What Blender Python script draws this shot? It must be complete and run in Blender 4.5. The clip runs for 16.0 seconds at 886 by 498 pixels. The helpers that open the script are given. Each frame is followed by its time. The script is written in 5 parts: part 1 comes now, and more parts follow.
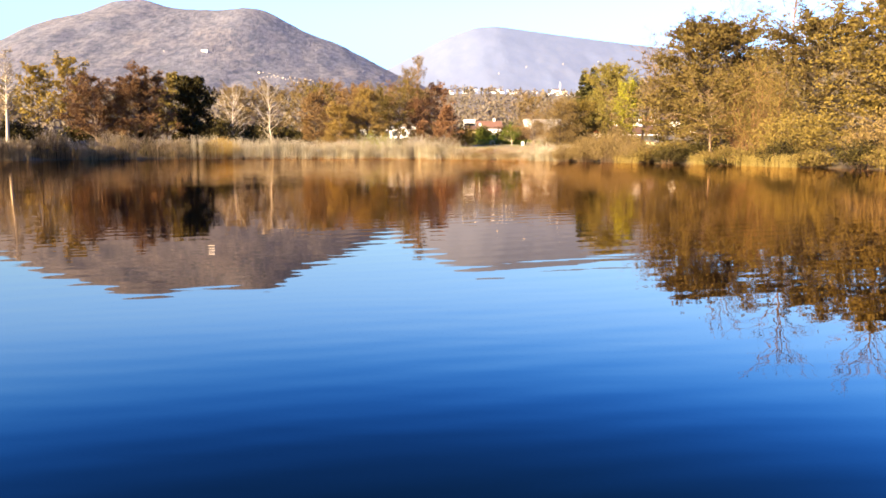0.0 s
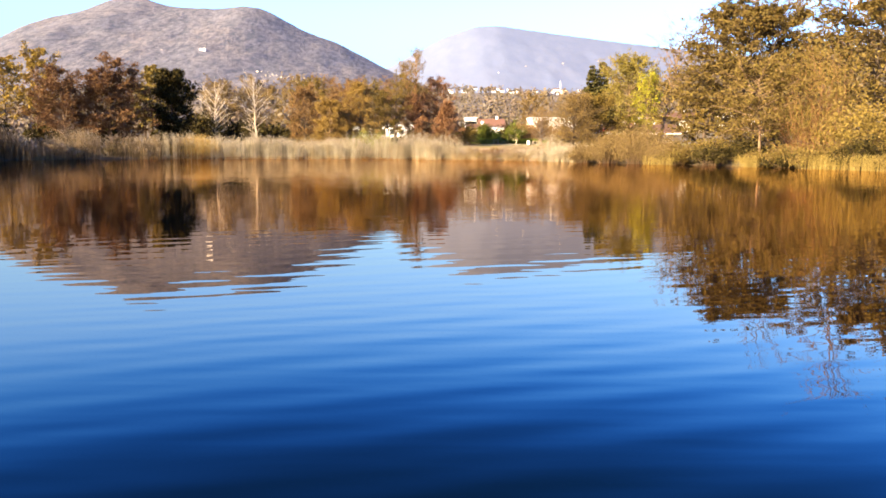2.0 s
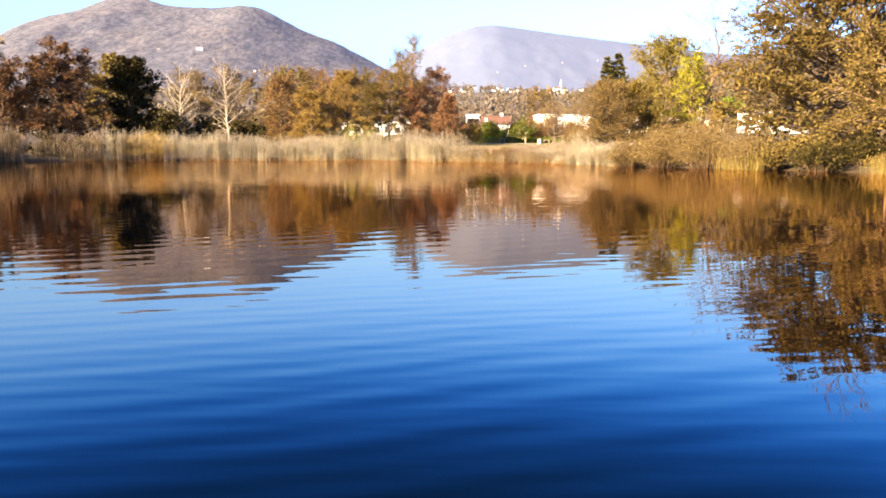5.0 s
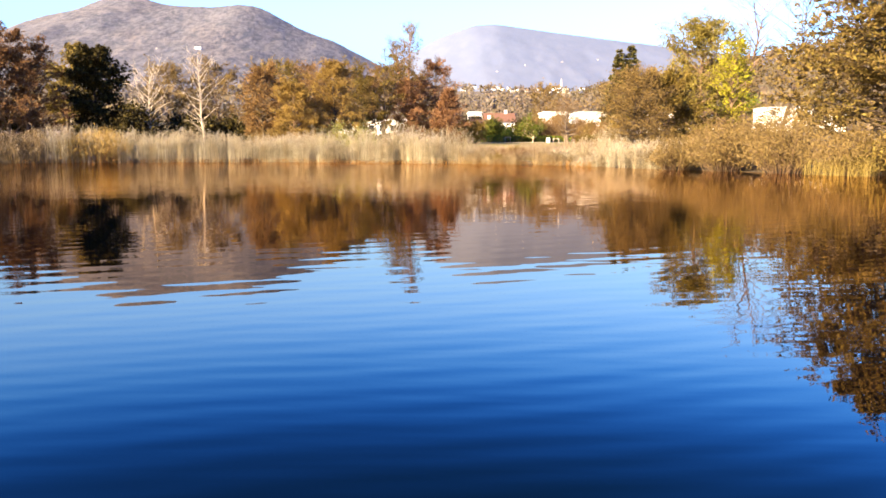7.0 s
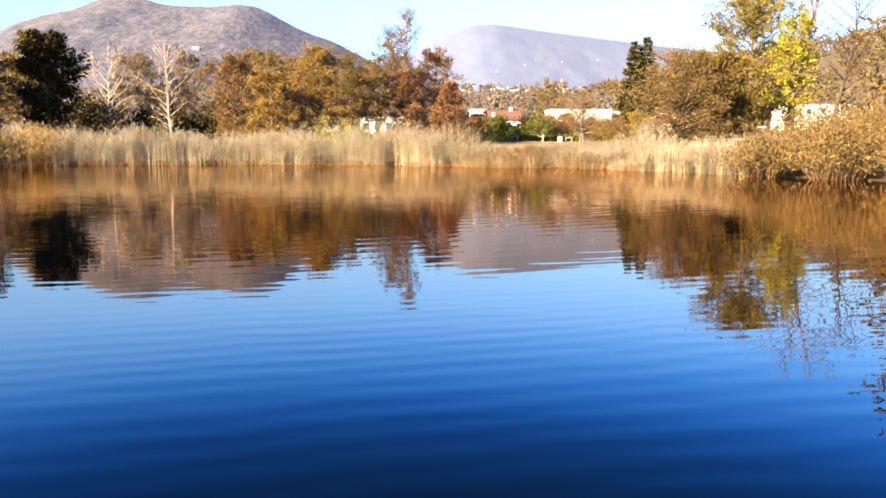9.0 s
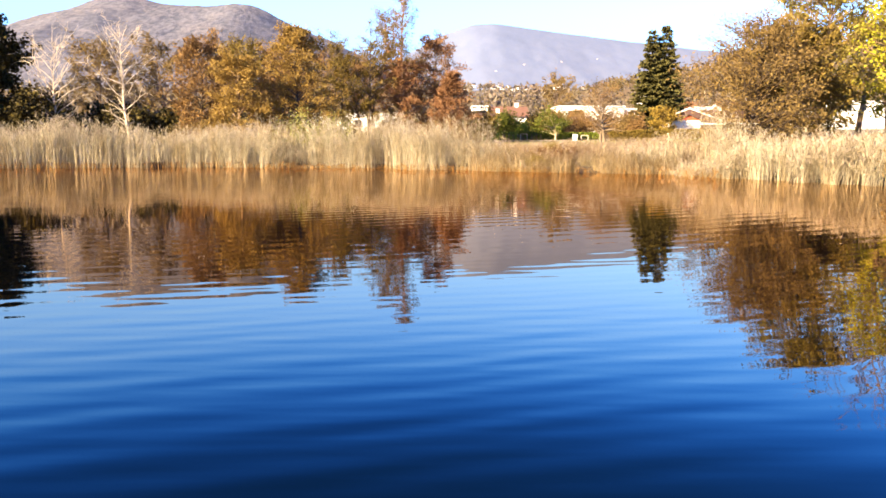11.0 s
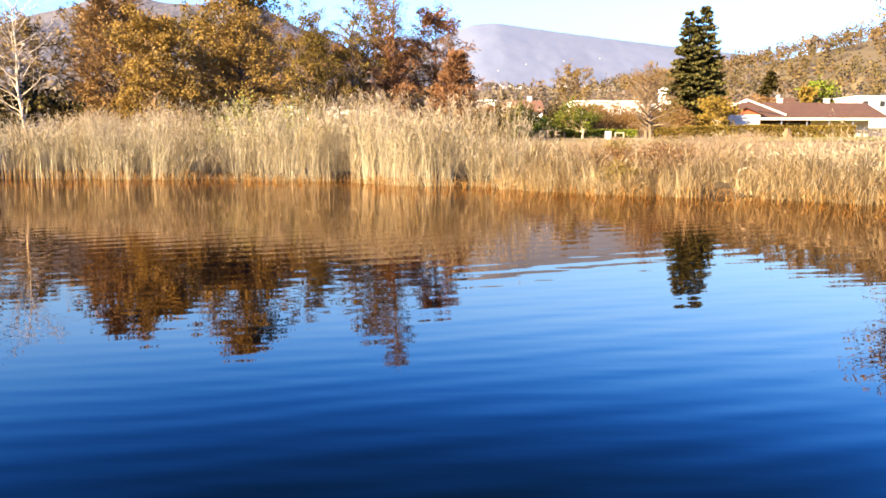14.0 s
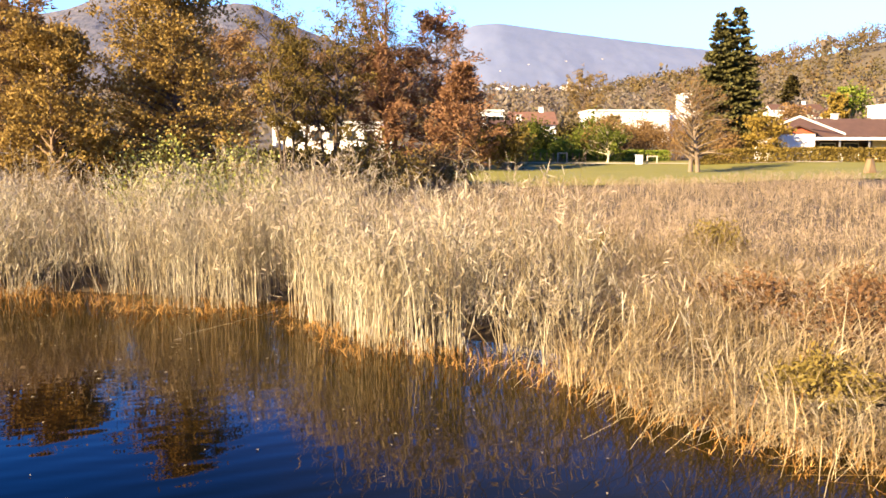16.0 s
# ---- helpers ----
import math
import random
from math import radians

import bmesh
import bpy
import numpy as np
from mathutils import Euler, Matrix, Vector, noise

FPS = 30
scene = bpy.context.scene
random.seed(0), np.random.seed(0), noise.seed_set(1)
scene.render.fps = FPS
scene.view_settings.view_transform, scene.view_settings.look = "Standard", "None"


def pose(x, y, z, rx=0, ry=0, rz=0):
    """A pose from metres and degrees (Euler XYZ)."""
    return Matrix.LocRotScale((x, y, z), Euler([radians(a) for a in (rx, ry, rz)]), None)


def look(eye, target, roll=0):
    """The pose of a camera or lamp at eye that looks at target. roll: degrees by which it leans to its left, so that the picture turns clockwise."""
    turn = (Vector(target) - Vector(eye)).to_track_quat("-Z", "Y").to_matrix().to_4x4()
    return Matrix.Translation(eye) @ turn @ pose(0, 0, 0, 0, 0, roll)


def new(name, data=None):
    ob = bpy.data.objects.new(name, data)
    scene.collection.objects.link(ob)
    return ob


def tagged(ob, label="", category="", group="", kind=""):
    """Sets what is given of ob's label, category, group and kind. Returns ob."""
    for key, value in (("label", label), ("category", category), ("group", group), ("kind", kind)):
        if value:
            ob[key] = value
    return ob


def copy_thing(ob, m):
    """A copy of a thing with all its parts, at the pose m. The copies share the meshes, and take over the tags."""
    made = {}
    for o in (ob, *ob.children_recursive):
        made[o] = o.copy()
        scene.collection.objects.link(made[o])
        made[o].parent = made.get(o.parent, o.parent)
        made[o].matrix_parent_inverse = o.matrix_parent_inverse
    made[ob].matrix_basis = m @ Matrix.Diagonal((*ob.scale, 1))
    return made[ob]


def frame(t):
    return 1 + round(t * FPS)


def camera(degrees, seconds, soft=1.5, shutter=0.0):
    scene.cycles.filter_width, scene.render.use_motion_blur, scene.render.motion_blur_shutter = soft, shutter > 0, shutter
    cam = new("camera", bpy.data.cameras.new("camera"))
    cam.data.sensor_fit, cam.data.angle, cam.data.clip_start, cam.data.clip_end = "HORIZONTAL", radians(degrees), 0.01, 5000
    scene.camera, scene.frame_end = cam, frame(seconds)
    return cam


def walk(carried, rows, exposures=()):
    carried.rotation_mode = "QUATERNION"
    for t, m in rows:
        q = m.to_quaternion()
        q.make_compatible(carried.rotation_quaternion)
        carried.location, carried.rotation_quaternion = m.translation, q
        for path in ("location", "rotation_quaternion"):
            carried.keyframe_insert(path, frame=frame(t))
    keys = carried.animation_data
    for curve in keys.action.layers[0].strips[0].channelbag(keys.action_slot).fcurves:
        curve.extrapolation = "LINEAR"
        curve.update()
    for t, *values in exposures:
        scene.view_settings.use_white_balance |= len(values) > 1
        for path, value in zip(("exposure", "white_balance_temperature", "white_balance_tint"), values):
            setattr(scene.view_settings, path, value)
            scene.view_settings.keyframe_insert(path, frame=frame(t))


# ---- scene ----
cam = camera(60.0, 16.0, soft=1.7)
EXPOSURE, KELVIN, TINT = 2.16, 7400, 15.5
PATH = [
    (0.0, 0.000, 0.000, 1.168, 82.810, -0.088, -0.683),
    (0.5, 0.005, 2.993, 1.173, 82.821, -0.111, -0.699),
    (1.0, -0.009, 6.015, 1.140, 82.795, -0.134, -0.716),
    (1.5, 0.015, 9.053, 1.147, 82.784, -0.148, -0.726),
    (2.0, -0.009, 12.186, 1.160, 82.780, -0.170, -0.740),
    (2.5, -0.010, 15.364, 1.135, 82.774, -0.196, -0.757),
    (3.0, -0.023, 18.575, 1.150, 82.778, -0.213, -0.772),
    (3.5, -0.035, 21.808, 1.166, 82.777, -0.204, -0.793),
    (4.0, -0.062, 25.057, 1.162, 82.778, -0.186, -0.810),
    (6.5, 0.097, 41.378, 1.243, 82.757, -0.102, -0.825),
    (7.0, 0.091, 44.794, 1.220, 82.752, -0.106, -0.854),
    (7.5, 0.068, 48.176, 1.251, 82.751, -0.110, -0.863),
    (8.0, 0.052, 51.599, 1.243, 82.755, -0.104, -0.883),
    (8.5, 0.082, 55.032, 1.227, 82.766, -0.094, -0.895),
    (9.0, 0.066, 58.492, 1.213, 82.780, -0.079, -0.912),
    (11.5, 0.096, 76.153, 1.176, 82.764, -0.072, -0.978),
    (12.0, 0.128, 79.762, 1.156, 82.776, -0.064, -0.960),
    (12.5, 0.188, 83.266, 1.160, 82.778, -0.063, -0.937),
    (13.0, 0.230, 86.884, 1.174, 82.764, -0.081, -0.931),
    (13.5, 0.296, 90.388, 1.174, 82.768, -0.118, -0.899),
    (14.0, 0.355, 94.029, 1.303, 82.764, -0.150, -0.876),
    (14.5, 0.412, 97.549, 1.808, 82.767, -0.152, -0.847),
    (15.0, 0.459, 101.067, 2.554, 82.778, -0.124, -0.804),
    (15.5, 0.529, 104.396, 3.240, 82.781, -0.086, -0.749),
    (16.0, 0.530, 107.926, 4.032, 82.779, -0.043, -0.717),
]
walk(cam, [(t, pose(*p)) for t, *p in PATH], exposures=[(0.0, EXPOSURE, KELVIN, TINT), (13.5, EXPOSURE, KELVIN, TINT), (16.0, EXPOSURE - 0.24, KELVIN, TINT)])

# ---------------------------------------------------------------- world, sun
SUN_AZ, SUN_EL = radians(233.0), radians(26.0)      # clockwise from +y
world = bpy.data.worlds.new("sky")
scene.world = world
world.use_nodes = True
wn = world.node_tree
sky = wn.nodes.new("ShaderNodeTexSky")
sky.sky_type, sky.sun_disc = "NISHITA", False
sky.sun_elevation, sky.sun_rotation = SUN_EL, SUN_AZ
sky.air_density, sky.dust_density, sky.ozone_density, sky.altitude = 1.0, 0.3, 4.0, 2000.0
wn.nodes["Background"].inputs["Strength"].default_value = 0.083
vivid = wn.nodes.new("ShaderNodeHueSaturation")
vivid.inputs["Saturation"].default_value, vivid.inputs["Hue"].default_value = 1.7, 0.509
wn.links.new(sky.outputs["Color"], vivid.inputs["Color"])
vivid.inputs["Value"].default_value = 0.5
# pale haze low over the whole horizon, turning to deep blue higher up
where, split = wn.nodes.new("ShaderNodeTexCoord"), wn.nodes.new("ShaderNodeSeparateXYZ")
haze, full, both = wn.nodes.new("ShaderNodeValToRGB"), wn.nodes.new("ShaderNodeMix"), wn.nodes.new("ShaderNodeMix")
haze.color_ramp.interpolation = "B_SPLINE"
HAZE = [(0.0, 2.1, 3.15, 3.9), (0.13, 2.1, 3.8, 6.5), (0.20, 1.95, 4.9, 11.4), (0.26, 0.5, 3.3, 12.2), (0.31, 0.06, 1.5, 9.6), (0.36, 0.01, 0.46, 4.4), (0.43, 0.0, 0.06, 0.8), (0.55, 0.0, 0.0, 0.0)]
while len(haze.color_ramp.elements) < len(HAZE):
    haze.color_ramp.elements.new(0.9)
for stop, (at, *rgb) in zip(haze.color_ramp.elements, HAZE):
    stop.position, stop.color = at, [c / 16 for c in rgb] + [1]
for joint, kind in ((full, "MULTIPLY"), (both, "ADD")):
    joint.data_type, joint.blend_type = "RGBA", kind
    joint.inputs[0].default_value = 1.0
# low sky strengthened towards +x, added to lighten the water's mirror image there
brighter = wn.nodes.new("ShaderNodeMath")
brighter.operation = "MULTIPLY_ADD"
brighter.inputs[1].default_value, brighter.inputs[2].default_value = 6.5, 16.0
wn.links.new(split.outputs["X"], brighter.inputs[0])
wn.links.new(brighter.outputs[0], full.inputs[7])
wn.links.new(where.outputs["Generated"], split.inputs[0])
wn.links.new(split.outputs["Z"], haze.inputs["Fac"])
wn.links.new(haze.outputs["Color"], full.inputs[6])
wn.links.new(vivid.outputs["Color"], both.inputs[6])
wn.links.new(full.outputs[2], both.inputs[7])
wn.links.new(both.outputs[2], wn.nodes["Background"].inputs["Color"])
sun_data = bpy.data.lights.new("sun", "SUN")
sun_data.energy, sun_data.angle, sun_data.color = 6.4, radians(0.6), (1.0, 0.825, 0.55)
sun = new("sun", sun_data)
sun_dir = Vector((math.sin(SUN_AZ) * math.cos(SUN_EL), math.cos(SUN_AZ) * math.cos(SUN_EL), math.sin(SUN_EL)))
sun.matrix_world = look(sun_dir * 300, (0, 0, 0))


# ---------------------------------------------------------------- materials
def material(name, rough=0.85, metal=0.0):
    m = bpy.data.materials.new(name)
    m.use_nodes = True
    b = m.node_tree.nodes["Principled BSDF"]
    b.inputs["Roughness"].default_value, b.inputs["Metallic"].default_value = rough, metal
    return m, m.node_tree, b


def node(tree, kind, **values):
    n = tree.nodes.new(kind)
    for key, value in values.items():
        n.inputs[key].default_value = value
    return n


def ramp(tree, source, stops):
    r = tree.nodes.new("ShaderNodeValToRGB")
    e = r.color_ramp.elements
    while len(e) < len(stops):
        e.new(0.5)
    for el, (at, c) in zip(e, stops):
        el.position, el.color = at, (*c, 1)
    tree.links.new(source, r.inputs["Fac"])
    return r.outputs["Color"]


def mix(tree, fac, a, b, blend="MIX"):
    n = tree.nodes.new("ShaderNodeMix")
    n.data_type, n.blend_type = "RGBA", blend
    for socket, value in ((n.inputs[0], fac), (n.inputs[6], a), (n.inputs[7], b)):
        if isinstance(value, bpy.types.NodeSocket):
            tree.links.new(value, socket)
        elif isinstance(value, (int, float)):
            socket.default_value = value
        else:
            socket.default_value = (*value, 1)
    return n.outputs[2]


def noise_of(tree, scale, detail=4.0, stretch=(1, 1, 1), rough=0.55):
    pos = tree.nodes.new("ShaderNodeNewGeometry")
    mp = tree.nodes.new("ShaderNodeMapping")
    mp.inputs["Scale"].default_value = stretch
    n = node(tree, "ShaderNodeTexNoise", Scale=scale, Detail=detail, Roughness=rough)
    tree.links.new(pos.outputs["Position"], mp.inputs["Vector"])
    tree.links.new(mp.outputs["Vector"], n.inputs["Vector"])
    return n.outputs["Fac"]


def bump(tree, shader, height, strength, distance):
    n = node(tree, "ShaderNodeBump", Strength=strength, Distance=distance)
    tree.links.new(height, n.inputs["Height"])
    tree.links.new(n.outputs["Normal"], shader.inputs["Normal"])


def leafy(name, colours, glow=0.38, rough=0.6):
    """Leaves, needles, reeds: each blade takes a colour of its own from the list, and lets some light through."""
    m, t, b = material(name, rough)
    geo = t.nodes.new("ShaderNodeNewGeometry")
    col = ramp(t, geo.outputs["Random Per Island"], [(i / (len(colours) - 1), c) for i, c in enumerate(colours)])
    big = noise_of(t, 0.35, 2.0)
    col = mix(t, 0.45, col, ramp(t, big, [(0.32, (0.5, 0.46, 0.42)), (0.68, (1.0, 1.0, 1.0))]), "MULTIPLY")
    t.links.new(col, b.inputs["Base Color"])
    b.inputs["Specular IOR Level"].default_value = 0.06
    if glow:
        tr = t.nodes.new("ShaderNodeBsdfTranslucent")
        ms = node(t, "ShaderNodeMixShader", Fac=glow * 0.5)
        t.links.new(col, tr.inputs["Color"])
        t.links.new(b.outputs[0], ms.inputs[1])
        t.links.new(tr.outputs[0], ms.inputs[2])
        t.links.new(ms.outputs[0], t.nodes["Material Output"].inputs["Surface"])
    return m


def surface(name, c1, c2, scale=2.0, rough=0.85, relief=0.02, fine=30.0, stretch=(1, 1, 1), metal=0.0):
    """Painted, stone, bark and earth surfaces: two colours, coarse stains and a fine grain."""
    m, t, b = material(name, rough, metal)
    coarse, grain = noise_of(t, scale, 5.0, stretch), noise_of(t, fine, 3.0, stretch)
    col = mix(t, ramp(t, coarse, [(0.3, (0, 0, 0)), (0.7, (1, 1, 1))]), c1, c2)
    col = mix(t, 0.35, col, ramp(t, grain, [(0.25, (0.6, 0.6, 0.6)), (0.75, (1, 1, 1))]), "MULTIPLY")
    t.links.new(col, b.inputs["Base Color"])
    bump(t, b, grain, 0.6, relief)
    return m


def water_material():
    """Pond water: a dark body that shows its muddy bed in the shallows, and a warm-tinted mirror that strengthens at
    low angles.
    """
    m, t, b = material("pond_water", 0.5)
    b.inputs["Specular IOR Level"].default_value = 0.0
    shallow = t.nodes.new("ShaderNodeAttribute")
    shallow.attribute_name = "shallow"
    bed = ramp(t, noise_of(t, 0.9, 4.0), [(0.3, (0.0085, 0.0080, 0.0022)), (0.7, (0.0135, 0.0115, 0.0030))])
    t.links.new(mix(t, shallow.outputs["Fac"], (0.0003, 0.0007, 0.0016), bed), b.inputs["Base Color"])
    swell = noise_of(t, 0.8, 2.0, (0.42, 1.0, 1.0), 0.4)
    ripple = noise_of(t, 5.0, 1.5, (0.22, 1.0, 1.0), 0.4)
    calm = ramp(t, noise_of(t, 0.05, 2.0, (0.6, 1.0, 1.0)), [(0.42, (0.30, 0.30, 0.30)), (0.62, (1, 1, 1))])
    rings = []
    for angle, scale, bend in ((62, 0.62, 3.5), (76, 1.2, 6.0)):
        pos, turn = t.nodes.new("ShaderNodeNewGeometry"), t.nodes.new("ShaderNodeMapping")
        turn.inputs["Rotation"].default_value = (0, 0, radians(angle))
        ring = node(t, "ShaderNodeTexWave", Scale=scale, Distortion=bend, Detail=2.0)
        ring.inputs["Detail Scale"].default_value = 0.35
        ring.wave_type, ring.bands_direction = "BANDS", "X"
        t.links.new(pos.outputs["Position"], turn.inputs["Vector"])
        t.links.new(turn.outputs["Vector"], ring.inputs["Vector"])
        rings.append(ring.outputs["Fac"])
    patch = ramp(t, noise_of(t, 0.09, 2.0), [(0.40, (0, 0, 0)), (0.56, (1, 1, 1))])
    normal = None
    for height, amount, distance in ((swell, None, 0.0028), (ripple, calm, 0.0014), (rings[0], patch, 0.0010), (rings[1], calm, 0.0005)):
        if amount is not None:
            wave = node(t, "ShaderNodeMath")
            wave.operation = "MULTIPLY"
            t.links.new(height, wave.inputs[0])
            t.links.new(amount, wave.inputs[1])
            height = wave.outputs[0]
        step = node(t, "ShaderNodeBump", Strength=1.0, Distance=distance)
        t.links.new(height, step.inputs["Height"])
        if normal:
            t.links.new(normal, step.inputs["Normal"])
        normal = step.outputs["Normal"]
    gloss, fresnel = node(t, "ShaderNodeBsdfGlossy", Roughness=0.012), node(t, "ShaderNodeFresnel", IOR=1.42)
    # warm mirror colour darkens and reddens reflections, in place of a contrast curve
    gloss.inputs["Color"].default_value = (0.97, 0.78, 0.62, 1)
    both_ways = t.nodes.new("ShaderNodeMixShader")
    t.links.new(normal, gloss.inputs["Normal"])
    t.links.new(normal, fresnel.inputs["Normal"])
    t.links.new(fresnel.outputs[0], both_ways.inputs[0])
    t.links.new(b.outputs[0], both_ways.inputs[1])
    t.links.new(gloss.outputs[0], both_ways.inputs[2])
    t.links.new(both_ways.outputs[0], t.nodes["Material Output"].inputs["Surface"])
    return m


def wooded_slope(name, c1, c2, c3, scale, relief):
    m, t, b = material(name, 0.95)
    b.inputs["Specular IOR Level"].default_value = 0.1
    patch, trees = noise_of(t, scale * 0.12, 4.0, (1, 0.4, 1)), noise_of(t, scale, 6.0, (1, 0.4, 0.8), 0.75)
    col = mix(t, ramp(t, patch, [(0.35, (0, 0, 0)), (0.65, (1, 1, 1))]), c1, c2)
    col = mix(t, ramp(t, trees, [(0.42, (1, 1, 1)), (0.58, (0, 0, 0))]), col, c3)
    t.links.new(col, b.inputs["Base Color"])
    bump(t, b, trees, 0.8, relief)
    return m


WATER = water_material()
GROUND = surface("meadow_soil", (0.04, 0.026, 0.012), (0.075, 0.05, 0.022), 0.15, 0.95, 0.05, 6.0)
MEADOW = surface("dry_meadow_grass", (0.085, 0.066, 0.040), (0.105, 0.082, 0.050), 0.1, 0.95, 0.05, 4.0)
LAWN = surface("mown_grass", (0.125, 0.125, 0.014), (0.175, 0.158, 0.022), 0.25, 0.9, 0.03, 25.0)
GRAVEL = surface("pale_gravel", (0.55, 0.48, 0.38), (0.42, 0.36, 0.28), 1.0, 0.95, 0.02, 40.0)
BARK_DARK = surface("dark_bark", (0.045, 0.03, 0.02), (0.10, 0.07, 0.045), 3.0, 0.9, 0.02, 20.0, (1, 1, 0.2))
BARK_BROWN = surface("brown_bark", (0.13, 0.08, 0.045), (0.24, 0.16, 0.09), 3.0, 0.9, 0.02, 20.0, (1, 1, 0.2))
BARK_TAN = surface("tan_bark", (0.20, 0.15, 0.10), (0.14, 0.10, 0.07), 2.5, 0.9, 0.02, 18.0, (1, 1, 0.3))
BARK_PALE = surface("pale_bark", (0.62, 0.54, 0.42), (0.40, 0.33, 0.24), 2.0, 0.8, 0.01, 14.0, (1, 1, 2.0))
BARK_ORANGE = surface("orange_twig_bark", (0.34, 0.17, 0.06), (0.22, 0.12, 0.06), 2.0, 0.85, 0.01, 14.0)
LEAF_OLIVE = leafy("olive_leaves", [(0.13, 0.092, 0.024), (0.17, 0.124, 0.032), (0.21, 0.155, 0.042), (0.145, 0.105, 0.028)], 0.3)
LEAF_ALDER = leafy("alder_twigs", [(0.12, 0.084, 0.029), (0.165, 0.118, 0.040), (0.085, 0.056, 0.020), (0.175, 0.134, 0.040), (0.135, 0.106, 0.026)], 0.2)
LEAF_LAUREL = leafy("laurel_leaves", [(0.055, 0.070, 0.012), (0.085, 0.105, 0.018), (0.125, 0.140, 0.028), (0.07, 0.085, 0.015)], 0.2)
LEAF_CHESTNUT = leafy("chestnut_brown_twigs", [(0.125, 0.068, 0.034), (0.155, 0.088, 0.042), (0.10, 0.052, 0.026), (0.14, 0.076, 0.036)], 0.2)
LEAF_YELLOW = leafy("yellow_leaves", [(0.26, 0.18, 0.04), (0.30, 0.215, 0.05), (0.23, 0.16, 0.038), (0.27, 0.18, 0.04)], 0.45)
LEAF_OCHRE = leafy("ochre_leaves", [(0.215, 0.140, 0.042), (0.26, 0.172, 0.052), (0.30, 0.205, 0.062), (0.18, 0.112, 0.034)], 0.4)
LEAF_GOLD = leafy("gold_green_leaves", [(0.195, 0.148, 0.042), (0.235, 0.180, 0.052), (0.155, 0.115, 0.034), (0.215, 0.158, 0.044)], 0.4)
LEAF_MAPLE = leafy("maple_leaves", [(0.185, 0.150, 0.036), (0.235, 0.195, 0.046), (0.29, 0.25, 0.066), (0.15, 0.112, 0.030)], 0.45)
LEAF_LIME = leafy("lime_yellow_leaves", [(0.30, 0.29, 0.03), (0.36, 0.34, 0.04), (0.25, 0.235, 0.03)], 0.5)
LEAF_BROWN = leafy("brown_leaves", [(0.21, 0.127, 0.054), (0.245, 0.152, 0.066), (0.175, 0.102, 0.042), (0.225, 0.135, 0.054)])
LEAF_RUST = leafy("rust_leaves", [(0.215, 0.112, 0.058), (0.25, 0.138, 0.074), (0.17, 0.084, 0.044), (0.22, 0.12, 0.062)])
LEAF_TAN = leafy("tan_twigs", [(0.19, 0.132, 0.052), (0.225, 0.160, 0.066), (0.16, 0.108, 0.042), (0.20, 0.138, 0.05)], 0.35)
# evergreen leaves; the near-black tones also serve as painted shade in bushes
LEAF_DARK = leafy("evergreen_and_shade_leaves", [(0.018, 0.015, 0.007), (0.026, 0.022, 0.009), (0.08, 0.064, 0.016), (0.02, 0.017, 0.007)], 0.05)
LEAF_GREEN = leafy("green_leaves", [(0.10, 0.16, 0.02), (0.17, 0.22, 0.035), (0.24, 0.26, 0.05)], 0.25)
LEAF_PALE = leafy("pale_green_leaves", [(0.35, 0.38, 0.10), (0.26, 0.28, 0.06), (0.45, 0.46, 0.20), (0.24, 0.20, 0.05)], 0.3)
NEEDLE = leafy("spruce_needles", [(0.07, 0.068, 0.024), (0.10, 0.094, 0.034), (0.13, 0.118, 0.042)], 0.08)
def clumped(name, pale, warm, dark, glow=0.14):
    """Dry reeds: single stems vary a little, clumps a metre or two across vary more."""
    m, t, b = material(name, 0.6)
    geo = t.nodes.new("ShaderNodeNewGeometry")
    clump, field = noise_of(t, 0.9, 3.0, (1, 1, 0.12)), noise_of(t, 0.16, 3.0, (1, 1, 0.1))
    col = mix(t, ramp(t, clump, [(0.36, (0, 0, 0)), (0.52, (1, 1, 1))]), warm, pale)
    col = mix(t, ramp(t, field, [(0.42, (0, 0, 0)), (0.66, (0.55, 0.55, 0.55))]), col, dark)
    col = mix(t, 0.9, col, ramp(t, geo.outputs["Random Per Island"], [(0.0, (0.40, 0.36, 0.31)), (0.45, (0.82, 0.79, 0.74)), (1.0, (1.35, 1.33, 1.27))]), "MULTIPLY")
    t.links.new(col, b.inputs["Base Color"])
    b.inputs["Specular IOR Level"].default_value = 0.25
    tr, ms = t.nodes.new("ShaderNodeBsdfTranslucent"), node(t, "ShaderNodeMixShader", Fac=glow)
    t.links.new(col, tr.inputs["Color"])
    t.links.new(b.outputs[0], ms.inputs[1])
    t.links.new(tr.outputs[0], ms.inputs[2])
    t.links.new(ms.outputs[0], t.nodes["Material Output"].inputs["Surface"])
    return m


REED = clumped("dry_reed", (0.49, 0.46, 0.36), (0.335, 0.275, 0.170), (0.205, 0.156, 0.088))
REED_FIELD = clumped("field_reed", (0.35, 0.285, 0.205), (0.285, 0.218, 0.142), (0.19, 0.138, 0.088))
PLUME_FIELD = leafy("field_plumes", [(0.30, 0.232, 0.170), (0.35, 0.278, 0.208), (0.25, 0.186, 0.132)], 0.3)
TANGLE = clumped("bent_dry_grass", (0.47, 0.39, 0.25), (0.28, 0.19, 0.09), (0.12, 0.078, 0.046))
PLUME = leafy("reed_plumes", [(0.42, 0.36, 0.28), (0.50, 0.435, 0.345), (0.33, 0.265, 0.195)], 0.4)
TUFT = leafy("orange_dead_grass", [(0.40, 0.22, 0.07), (0.30, 0.15, 0.045), (0.48, 0.30, 0.11)], 0.2)
